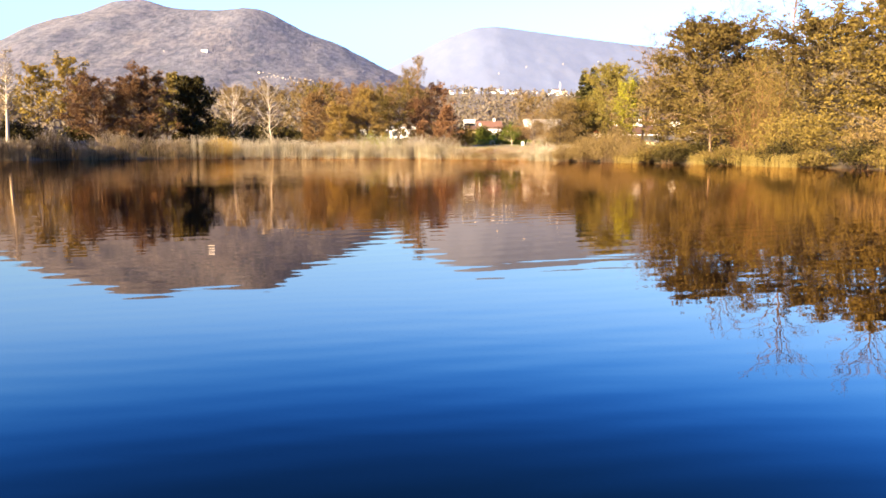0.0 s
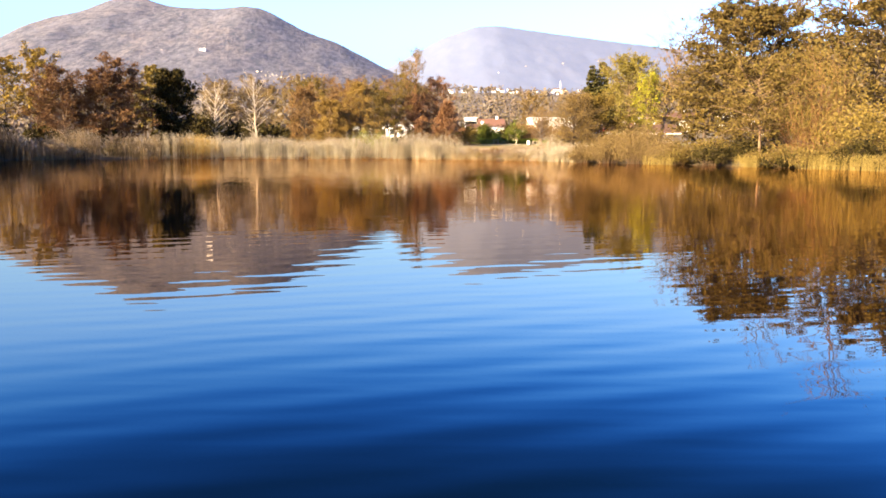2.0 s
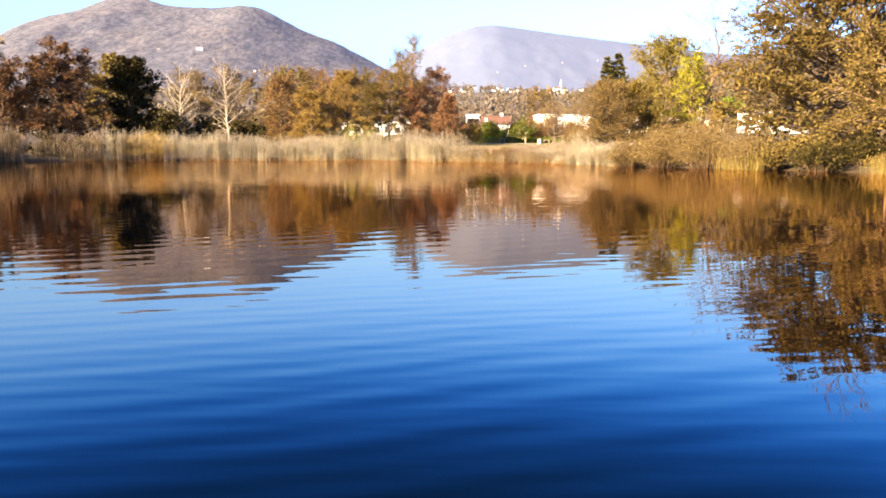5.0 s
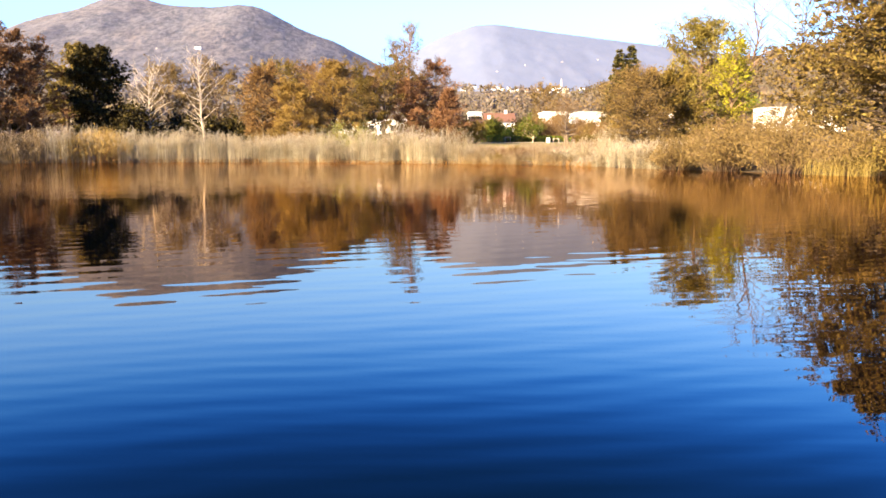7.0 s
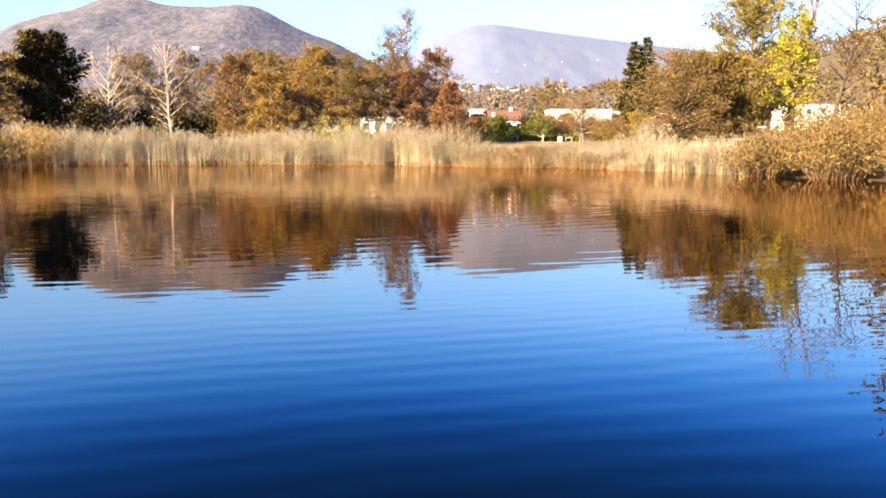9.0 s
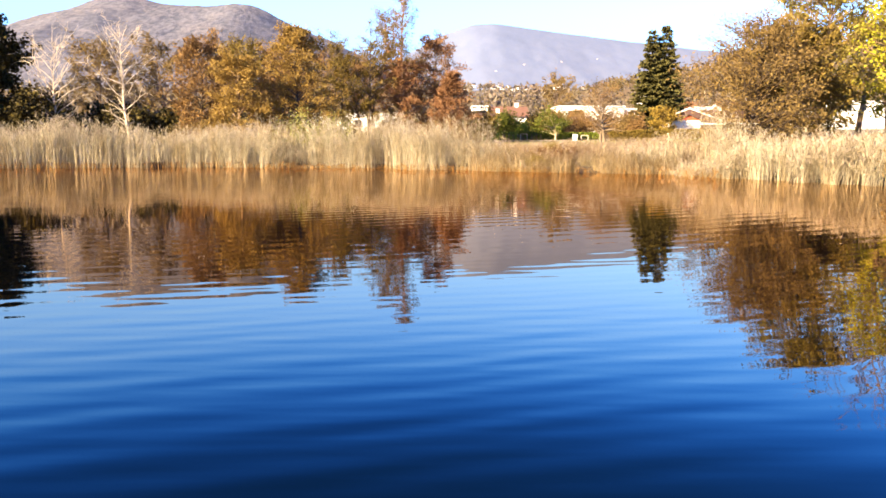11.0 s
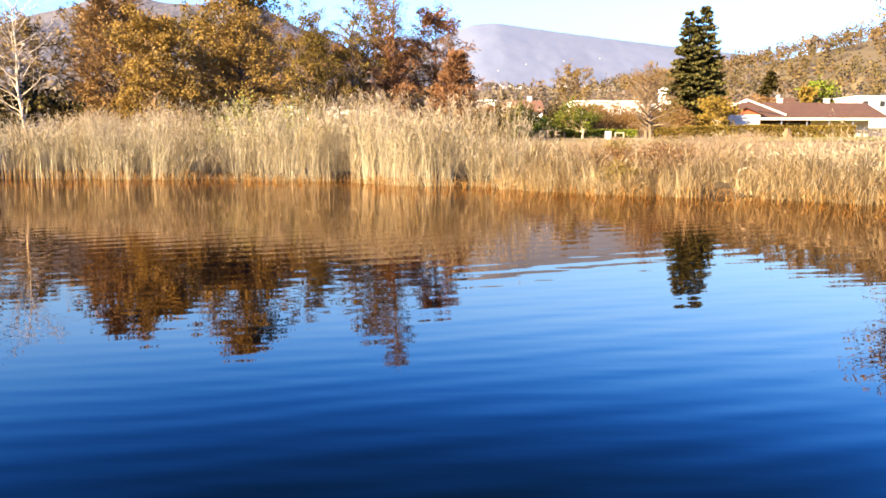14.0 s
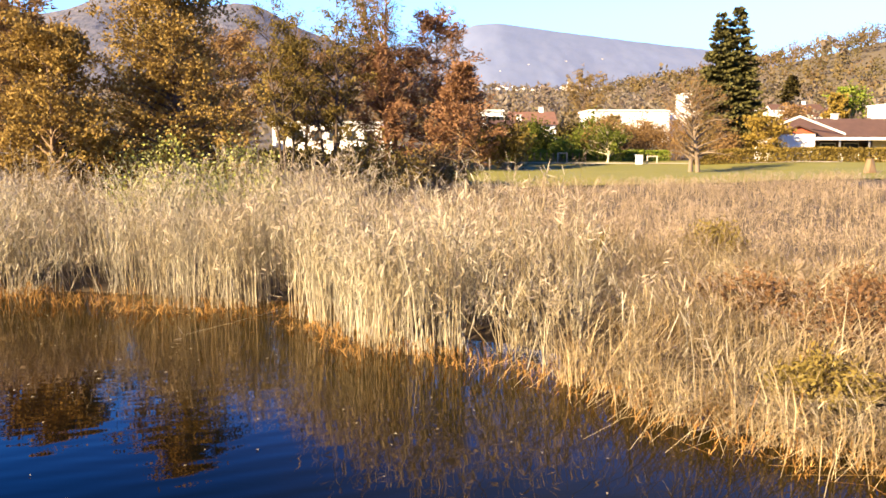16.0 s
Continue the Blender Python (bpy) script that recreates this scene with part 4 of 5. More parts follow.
rng = np.random.default_rng(33)
# every second shrub is near-black, painted as the shade along the waterline
for i in range(11):
    y = 84 - 4.0 * i + rng.uniform(-0.6, 0.6)
    x = float(np.interp(y, [18, 40, 54, 66, 75.5, 83, 90], [35.5, 32.6, 29.4, 27.6, 25.3, 21.8, 18.2])) + rng.uniform(0.8, 2.4)
    bush("bank_shrub", x, y, rng.uniform(1.1, 2.2), rng.uniform(1.6, 2.3), "tangled olive-brown shrub hanging over the water's edge, alternate ones darkened as shade", (LEAF_ALDER, LEAF_DARK, LEAF_ALDER, LEAF_DARK)[i % 4], 401 + i, 5200, 60, 0.22, 0.026, up=0.75)
# trees outside the view, added to cast shade on the side bank
for i, (x, y, h) in enumerate([(-66, 96, 12.0), (-71, 104, 12.0), (-72, 90, 13.0)]):
    tree("alder_tree", x, y, h, 5.5, "unseen brown alder added to shade the side bank", BARK_BROWN, LEAF_BROWN, 421 + i, 0.04, 40, 0.35, "round", 9000, 0.6, 0.16, twigs=6)
# near-black bushes added as the shade between and behind the reeds
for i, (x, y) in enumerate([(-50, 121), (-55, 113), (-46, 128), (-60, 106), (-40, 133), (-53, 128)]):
    bush("undergrowth_shade_bush", x, y, 1.9, 3.2, "tangled undergrowth behind the reeds, shade put into its dark leaves", LEAF_DARK, 431 + i, 3000, 50, 0.4, 0.1)
bush("golden_reed_clump", -34.8, 126.4, 3.3, 3.5, "rounded golden clump of dry reeds at the water's edge", SEDGE_GOLD, 441, 9000, 160, 0.4, 0.016, category="reeds", bark=BARK_ORANGE)

# ---------------------------------------------------------------- reeds
def centre_rule(x, y, d, u):
    deep = np.where(x < -14, 9 + 0.2 * (x + 60), 6.0)
    gap = ((fbm(x, y, 1.7, 6.0, 2) < -0.20) & (d < 1.5)) | ((fbm(x, y, 0.8, 16.0, 2) < -0.08) & (d < 4.5))
    low = (x > 2.6 + 0.25 * (y - 119)) & (x < 11.5) & (y < 134)
    thick = np.where(d < 1.6, 1.0, np.where(d < 4.5, 0.36, 0.14)) * np.where(low, 0.02, 1.0)
    return (d > 0.15) & (d < deep) & (x > -38.5) & (y > 97) & (u < thick) & ~gap


def field_rule(x, y, d, u):
    return (d > 3.2) & (d < 44) & (x > -16) & (y > 104) & ((y < 158) | (x < 1)) & (u < 0.35 + 0.65 * smooth_step((d - 3) / 4)) & (fbm(x, y, 1.1, 26.0, 2) > -0.30)


def reed_height(x, y, d):
    corner = smooth_step((x - 3.0) / 3.0) * smooth_step((15 - x) / 3.0) * smooth_step((128 - y) / 4.0)
    back = smooth_step((d - 5) / 12)
    east = smooth_step((x - 6.5) / 3) * smooth_step((116 - y) / 4)
    return (3.05 - 1.7 * corner) * (1 - 0.64 * back) * (1 - 0.40 * east) * (0.80 + 0.20 * smooth_step(d / 1.0)) * (1 + 0.12 * fbm(x, y, 12.0, 9.0, 2) + 0.24 * fbm(x, y, 2.6, 15.0, 2) + 0.14 * fbm(x, y, 0.9, 19.0, 2))


def field_height(x, y, d):
    corner = smooth_step((x - 2.6 - 0.25 * (y - 119)) / 2.0) * smooth_step((132 - y) / 4.0)
    return (1 - 0.35 * corner) * (1.55 - 0.75 * smooth_step((d - 4) / 16)) + 0.22 * fbm(x, y, 3.5, 27.0, 2)


reeds("reed_bed", -16, 24, 96, 140, 96, centre_rule, reed_height, "dense bed of dry straw-coloured reeds with plumes", REED, 5, lean=0.15, mess=0.7, plume=0.6, width=0.0085, plume_size=(0.26, 0.010))
reeds("reed_field", -16, 26, 104, 168, 12, field_rule, field_height, "wide field of short hazy beige reeds behind the bank", REED_FIELD, 25, lean=0.2, mess=0.5, width=0.007, plume=0.9, leaves=2, plume_mat=PLUME_FIELD, plume_size=(0.24, 0.009))
reeds("reed_bed", -39, -16, 104, 146, 48, centre_rule, reed_height, "straw-coloured reeds along the far bank", REED, 6, width=0.012)
reeds("reed_bed", -84, -35.5, 62, 130, 17, lambda x, y, d, u: (d > -0.1) & (d < 6) & (fbm(x, y, 2.4, 4.0, 2) > -0.14), lambda x, y, d: 3.0 * (0.7 + 0.3 * smooth_step(d / 2)) * (1 + 0.55 * fbm(x, y, 3.0, 1.0, 2)), "clumped reeds on the side bank, shade put into their dark brown", REED_SHADED, 7, width=0.018, mess=0.3)
reeds("sedge", 20, 40, 40, 86, 60, lambda x, y, d, u: (d > -0.5) & (d < 0.7) & (fbm(x, y, 4.0, 2.0, 2) > 0.0), lambda x, y, d: 1.05 + 0 * x, "low yellow-green sedge along the bank", SEDGE, 8, plume=0)
tangle("tangled_grass", 50000, 2, 15, 112, 136, lambda x, y, d: (d > 0.1) & (d < 13) & (x > 2.2 + 0.25 * (y - 119)) & (fbm(x, y, 1.3, 31.0, 2) > -0.10), 1.30, "tangled bent dry grass at the corner of the bank", TANGLE, 9, 0.010)
tangle("tangled_grass", 6500, -16, 8, 113, 131, lambda x, y, d: (d > -0.02) & (d < 1.0), 0.7, "orange-brown dead grass trailing at the water's edge", TUFT, 13)
tangle("fallen_reeds", 1600, -8, 12, 113, 140, lambda x, y, d: (d > 0) & (d < 9) & (fbm(x, y, 3.0, 21.0, 2) > 0.25), 1.7, "fallen pale reed stems lying across the bed", REED, 14, 0.007)
# the chestnut ones are dark clumps put in as shaded gaps between grass
for i, (x, y, h, r, lf) in enumerate([(8.4, 121.6, 1.3, 1.5, LEAF_CHESTNUT), (9.8, 123.6, 1.3, 1.5, LEAF_CHESTNUT), (7.4, 124.2, 1.2, 1.3, LEAF_CHESTNUT), (6.6, 119.4, 0.9, 0.9, LEAF_GOLD), (9.4, 132.0, 1.5, 1.2, LEAF_GOLD), (5.6, 131.0, 1.3, 0.9, LEAF_GOLD)]):
    bush("bramble_bush", x, y, h, r, "low dark twig clump standing for a shaded gap in the bent grass" if i < 3 else "low yellow-green weed clump among the bent grass", lf, 461 + i, 3500, 60, 0.14, 0.014, up=0.7)
reeds("trailing_grass", -40, 13, 104, 134, 12, lambda x, y, d, u: (d > -0.55) & (d < 0.5), lambda x, y, d: 0.75 + 0 * x, "orange-brown dead grass trailing into the water", TUFT, 10, plume=0, lean=0.7, mess=1.0)
bush("garden_shrub", 21, 236, 4.2, 3.4, "brown garden shrub in front of the white halls", LEAF_TAN, 160, 3000, 40, 0.34, 0.13)
bush("garden_shrub", 27, 240, 4.4, 3.6, "brown garden shrub in front of the white halls", LEAF_BROWN, 161, 3000, 40, 0.34, 0.13)
bush("garden_shrub", 33, 243, 4.2, 3.6, "brown garden shrub in front of the white halls", LEAF_TAN, 162, 3000, 40, 0.34, 0.13)
bush("garden_shrub", 39, 246, 4.0, 3.4, "brown garden shrub in front of the white halls", LEAF_BROWN, 163, 3000, 40, 0.34, 0.13)
bush("garden_shrub", 52, 222, 4.5, 3.5, "brown garden shrub in front of the white halls", LEAF_TAN, 164, 3000, 40, 0.34, 0.13)
bush("garden_shrub", 57, 226, 4.5, 3.5, "brown garden shrub in front of the white halls", LEAF_BROWN, 165, 3000, 40, 0.34, 0.13)
bush("garden_shrub", 8.5, 212, 4.6, 3.2, "dark green shrub in front of the white row", LEAF_DARK, 181, 3200, 40, 0.34, 0.14)
bush("garden_shrub", 13.5, 213.5, 4.4, 3.0, "brown shrub in front of the cottages", LEAF_BROWN, 182, 3200, 40, 0.34, 0.14)
bush("garden_shrub", 19, 212, 4.8, 3.4, "dark green shrub in front of the cottages", LEAF_DARK, 183, 3200, 40, 0.34, 0.14)
bush("garden_shrub", 24.5, 214, 4.8, 3.4, "brown shrub in front of the cottages", LEAF_BROWN, 184, 3200, 40, 0.34, 0.14)
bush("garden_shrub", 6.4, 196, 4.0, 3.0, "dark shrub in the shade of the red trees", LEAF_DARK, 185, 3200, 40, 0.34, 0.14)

# ---------------------------------------------------------------- buildings
def gable_roof(bm, x0, x1, y0, y1, eave, ridge, thick=0.16, along="y", over=0.35):
    """Two thick slopes; the ridge runs along the axis named."""
    if along == "y":
        a, b, c0, c1 = x0 - over, x1 + over, y0 - over, y1 + over
    else:
        a, b, c0, c1 = y0 - over, y1 + over, x0 - over, x1 + over
    mid = (a + b) / 2
    for lo, hi in ((a, mid), (b, mid)):
        vs = []
        for c in (c0, c1):
            for u, z in ((lo, eave), (hi, ridge), (hi, ridge + thick), (lo, eave + thick)):
                vs.append(bm.verts.new((u, c, z) if along == "y" else (c, u, z)))
        for f in ((0, 1, 2, 3), (7, 6, 5, 4), (0, 4, 5, 1), (1, 5, 6, 2), (2, 6, 7, 3), (3, 7, 4, 0)):
            bm.faces.new([vs[i] for i in f])
    bmesh.ops.recalc_face_normals(bm, faces=bm.faces[:])
    return bm


def gable_walls(bm, x0, x1, y0, y1, z0, eave, ridge, along="y"):
    """A solid house body whose two end walls rise to the ridge."""
    if along == "y":
        prof, ends = [(x0, z0), (x1, z0), (x1, eave), ((x0 + x1) / 2, ridge), (x0, eave)], (y0, y1)
        rings = [[bm.verts.new((u, c, z)) for u, z in prof] for c in ends]
    else:
        prof, ends = [(y0, z0), (y1, z0), (y1, eave), ((y0 + y1) / 2, ridge), (y0, eave)], (x0, x1)
        rings = [[bm.verts.new((c, u, z)) for u, z in prof] for c in ends]
    bm.faces.new(rings[0])
    bm.faces.new(rings[1][::-1])
    for i in range(5):
        j = (i + 1) % 5
        bm.faces.new([rings[0][i], rings[1][i], rings[1][j], rings[0][j]])
    bmesh.ops.recalc_face_normals(bm, faces=bm.faces[:])
    return bm


def window(parent, x0, x1, y, z0, z1, mat=None, axis="y"):
    """A framed window set into a wall that faces the pond."""
    frame_ob = boxed("window", (x0, x1, y - 0.05, y + 0.04, z0, z1), mat or WHITE, parent)
    boxed("pane", (x0 + 0.07, x1 - 0.07, y - 0.062, y - 0.03, z0 + 0.07, z1 - 0.07), GLASS, frame_ob, "dark window pane")
    return frame_ob


def house(name, x, y, w, d, wall_h, roof_h, label, wall_mat, roof_mat, along="x", rot=0.0, z=None, windows=3, chimney=True, sub=0.4, group=""):
    """A plain dwelling with a pitched roof, framed windows and a chimney."""
    root = new(name)
    root.location = (x, y, float(ground_height(x, y)) if z is None else z)
    root.rotation_euler[2] = radians(rot)
    tagged(root, label, "house", group)
    x0, x1, y0, y1 = -w / 2, w / 2, -d / 2, d / 2
    part("wall", gable_walls(bmesh.new(), x0, x1, y0, y1, -sub, wall_h, wall_h + roof_h, along), wall_mat, root)
    part("roof", gable_roof(bmesh.new(), x0, x1, y0, y1, wall_h + 0.02 - 0.12, wall_h + roof_h + 0.03, 0.18, along), roof_mat, root)
    storeys = max(1, int(wall_h / 2.7))
    for s in range(storeys):
        for i in range(windows):
            cx = x0 + w * (i + 0.5) / windows
            window(root, cx - 0.55, cx + 0.55, y0, 0.9 + 2.75 * s, 2.2 + 2.75 * s)
    if chimney:
        c = boxed("chimney", (w * 0.18, w * 0.18 + 0.7, -0.3, 0.4, wall_h, wall_h + roof_h + 0.9), WHITE, root, "white plastered chimney")
        boxed("chimney_cap", (w * 0.18 - 0.1, w * 0.18 + 0.8, -0.4, 0.5, wall_h + roof_h + 0.9, wall_h + roof_h + 1.02), ROOF_GREY, c)
    return root


# the bungalow with its white gabled garage and open porch
gz = float(ground_height(42, 190)) - 0.05
bungalow = new("bungalow")
bungalow.location = (0, 0, gz)
tagged(bungalow, "white bungalow with a brown tiled roof, red gable and open porch", "house")
part("garage_wall", gable_walls(bmesh.new(), 37.3, 41.2, 190, 196, -0.3, 3.05, 3.75), WHITE, bungalow, "bright white rendered garage wall")
gab = bmesh.new()
vs = [gab.verts.new(v) for v in ((37.25, 189.95, 3.02), (41.25, 189.95, 3.02), (39.25, 189.95, 3.74), (37.25, 189.99, 3.02), (41.25, 189.99, 3.02), (39.25, 189.99, 3.74))]
for f in ((0, 1, 2), (5, 4, 3), (0, 3, 4, 1), (1, 4, 5, 2), (2, 5, 3, 0)):
    gab.faces.new([vs[i] for i in f])
part("gable_boards", gab, RED_PAINT, bungalow, "red painted gable boards")
part("garage_roof", gable_roof(bmesh.new(), 37.3, 41.2, 190, 196, 2.95, 3.80, 0.14), ROOF_BROWN, bungalow)
# wall coloured dark to paint the shade inside the open porch
boxed("rear_wall", (41.2, 56, 193.6, 200, -0.3, 2.7), DARK, bungalow)
part("main_roof", gable_roof(bmesh.new(), 40.6, 57, 190.6, 200.5, 2.62, 4.65, 0.2, "x", 0.4), ROOF_BROWN, bungalow, "dark brown tiled main roof")
boxed("fascia", (41.3, 57.2, 190.02, 190.14, 2.36, 2.64), WHITE, bungalow, "white porch fascia board")
barge = bmesh.new()
for (xa, za), (xb, zb) in (((39.6, 4.75), (44.6, 2.9)), ((39.6, 4.75), (37.6, 3.95))):
    q = [barge.verts.new(v) for v in ((xa, 190.3, za), (xb, 190.3, zb), (xb, 190.3, zb + 0.2), (xa, 190.3, za + 0.2), (xa, 190.45, za), (xb, 190.45, zb), (xb, 190.45, zb + 0.2), (xa, 190.45, za + 0.2))]
    for f in ((0, 1, 2, 3), (7, 6, 5, 4), (0, 4, 5, 1), (3, 2, 6, 7), (1, 5, 6, 2), (0, 3, 7, 4)):
        barge.faces.new([q[i] for i in f])
bmesh.ops.recalc_face_normals(barge, faces=barge.faces[:])
part("barge_board", barge, WHITE, bungalow, "white sloping barge board")
for px in (44.0, 47.2, 50.0, 53.0):
    boxed("porch_post", (px, px + 0.14, 190.3, 190.44, -0.2, 2.36), METAL, bungalow)
boxed("front_door", (41.9, 43.0, 193.5, 193.6, 0.0, 2.1), RED_PAINT, bungalow, "dark red front door")
for px in (43.6, 46.2, 51.4):
    window(bungalow, px, px + 1.7, 193.58, 0.4, 2.1)
boxed("porch_wall", (48.6, 56, 192.0, 192.2, -0.3, 2.5), CREAM, bungalow, "cream porch wall")
for px in (45.8, 52.0):
    ch = boxed("chimney", (px, px + 0.55, 195.4, 195.95, 3.6, 5.3), WHITE, bungalow, "pale chimney stack")
    boxed("chimney_cap", (px - 0.08, px + 0.63, 195.32, 196.03, 5.3, 5.42), ROOF_GREY, ch)


def garden_chair(x, y, rot):
    root = new("garden_chair")
    root.location, root.rotation_euler[2] = (x, y, float(ground_height(x, y))), radians(rot)
    tagged(root, "white plastic garden chair on the porch", "chair", "porch chairs")
    boxed("seat", (-0.24, 0.24, -0.24, 0.24, 0.42, 0.46), WHITE, root, bevel=0.015)
    boxed("backrest", (-0.24, 0.24, 0.2, 0.24, 0.46, 0.88), WHITE, root, bevel=0.015)
    for sx in (-0.21, 0.21):
        for sy in (-0.21, 0.21):
            boxed("leg", (sx - 0.02, sx + 0.02, sy - 0.02, sy + 0.02, 0, 0.42), WHITE, root)
    return root


for x, r in ((42.3, 20), (44.9, -30), (46.6, 160)):
    garden_chair(x, 191.6, r)
gt = new("garden_table")
gt.location = (45.6, 191.4, float(ground_height(45.6, 191.4)))
tagged(gt, "white garden table on the porch", "table")
boxed("tabletop", (-0.7, 0.7, -0.4, 0.4, 0.70, 0.75), WHITE, gt, bevel=0.015)
for sx in (-0.6, 0.6):
    for sy in (-0.3, 0.3):
        boxed("leg", (sx - 0.03, sx + 0.03, sy - 0.03, sy + 0.03, 0, 0.70), WHITE, gt)

# white flat-roofed neighbours
def flat_building(name, x0, x1, y0, y1, top, label, mats=(WHITE, ROOF_GREY), windows=4, low=6.0):
    root = new(name)
    root.location = ((x0 + x1) / 2, (y0 + y1) / 2, float(ground_height((x0 + x1) / 2, y0)))
    tagged(root, label, "building")
    w, d, h = (x1 - x0) / 2, (y1 - y0) / 2, top - root.location.z
    boxed("wall", (-w, w, -d, d, -1.5, h - 0.25), mats[0], root)
    boxed("roof", (-w - 0.3, w + 0.3, -d - 0.3, d + 0.3, h - 0.25, h), mats[0], root, "white roof edge")
    boxed("roof_deck", (-w - 0.1, w + 0.1, -d - 0.1, d + 0.1, h, h + 0.06), mats[1], root)
    for i in range(windows):
        c = -w + 2 * w * (i + 0.5) / windows
        window(root, c - 0.7, c + 0.7, -d, h - 2.6, h - 1.1)
    return root


flat_building("long_white_hall", 31.5, 47.5, 262, 272, 12.3, "long low white hall behind the hedges", windows=0)
flat_building("white_building", 48.5, 55.5, 266, 276, 11.9, "white flat-roofed building beside the spruces", windows=2)
flat_building("white_tower_block", 62.4, 64.2, 300, 306, 18.4, "narrow white stair tower", windows=1)
flat_building("white_building", 63, 84, 288, 297, 13.6, "white flat-roofed building below the hill", windows=5)
flat_building("white_annexe", 48, 60, 232, 240, 9.0, "white flat-roofed annexe with a grey deck", windows=3)
flat_building("white_building", 100, 124, 275, 285, 14.5, "long white building at the foot of the hill", windows=6)
flat_building("white_row", -21, -4.6, 212, 219, 8.0, "long low white building seen between dark trunks", windows=7)
flat_building("white_row", 10.0, 13.2, 250, 258, 11.6, "white flat-roofed row behind the hedges", windows=4)
flat_building("white_row", -44, -34, 216, 222, 5.6, "low pale building behind the birches", windows=4)
house("white_house", 92.5, 306, 13, 9, 4.6, 2.4, "white two-storey house with a brown roof", WHITE, ROOF_BROWN, "x", 0)
house("white_house", 98.5, 303, 6, 7, 3.8, 1.9, "white gabled house wing", WHITE, ROOF_BROWN, "y", 0, chimney=False)
house("red_roofed_house", 16.8, 237, 7.0, 8, 3.8, 2.0, "white house with a red tiled roof", WHITE, ROOF_RED, "x", 0)
house("brown_roofed_cottage", 12.2, 226, 5.5, 7, 3.4, 1.2, "shaded cottage with a low brown roof", CREAM, ROOF_BROWN, "x", 0)

# dark open shed and small things round the lawn
shed = new("shed")
shed.location = (10.2, 206, float(ground_height(10.2, 206)))
tagged(shed, "dark timber shed with a lean-to roof in shade", "shed")
boxed("wall", (-2.0, 2.0, 0.6, 3.0, -0.2, 2.9), DARK, shed)
boxed("roof", (-2.4, 2.4, -1.2, 3.3, 2.9, 3.1), ROOF_BROWN, shed)
for sx in (-2.2, 2.1):
    boxed("post", (sx, sx + 0.14, -1.0, -0.86, -0.2, 2.9), DARK, shed)
bin_ = new("waste_container")
bin_.location = (8.7, 196, float(ground_height(8.7, 196)) + 0.1)
tagged(bin_, "grey wheeled waste container with a pale lid", "container")
boxed("body", (-0.65, 0.65, -0.45, 0.45, 0.12, 0.95), ROOF_GREY, bin_, bevel=0.05)
boxed("lid", (-0.7, 0.7, -0.5, 0.5, 0.95, 1.1), WHITE, bin_, "pale lid", bevel=0.04)
for sx in (-0.5, 0.4):
    boxed("wheel", (sx, sx + 0.1, -0.42, -0.25, 0.0, 0.15), DARK, bin_, bevel=0.03)
cab = new("utility_cabinet")
cab.location = (21.4, 186, float(ground_height(21.4, 186)) + 0.1)
tagged(cab, "white utility cabinet beside the footpath", "cabinet")
boxed("body", (-0.32, 0.32, -0.2, 0.2, 0, 0.88), WHITE, cab, bevel=0.02)
boxed("cap", (-0.36, 0.36, -0.24, 0.24, 0.88, 0.95), WHITE, cab, bevel=0.02)


def goal(name, x, y, w, h, label):
    root = new(name)
    root.location = (x, y, float(ground_height(x, y)) + 0.1)
    tagged(root, label, "frame")
    for sx in (-w / 2, w / 2):
        boxed("post", (sx - 0.05, sx + 0.05, -0.05, 0.05, 0, h), BARK_PALE, root)
    boxed("crossbar", (-w / 2 - 0.05, w / 2 + 0.05, -0.05, 0.05, h, h + 0.1), BARK_PALE, root)
    return root


goal("small_goal", 14.6, 192, 1.0, 0.9, "small pale wooden goal frame on the lawn")
goal("notice_frame", 23.0, 187, 1.0, 0.7, "low grey wooden frame beside the footpath")
for i in range(12):
    x = 9.6 + 0.72 * i
    fp = boxed("fence_post", (x - 0.05, x + 0.05, 193.9, 194.0, float(ground_height(x, 194)) - 0.1, float(ground_height(x, 194)) + 1.05), BARK_BROWN, None)
    tagged(fp, "thin wooden fence post along the garden edge", "post", "garden fence posts")
stump = bmesh.new()
bmesh.ops.create_cone(stump, cap_ends=True, segments=12, radius1=0.42, radius2=0.30, depth=1.1, matrix=Matrix.Translation((33.6, 166, float(ground_height(33.6, 166)) + 0.6)))
for v in stump.verts:
    v.co += Vector((math.sin(v.co.z * 9 + v.co.x * 7), math.cos(v.co.x * 11), 0)) * 0.06
tagged(part("tree_stump", stump, BARK_BROWN), "brown cut tree stump at the edge of the lawn", "stump")


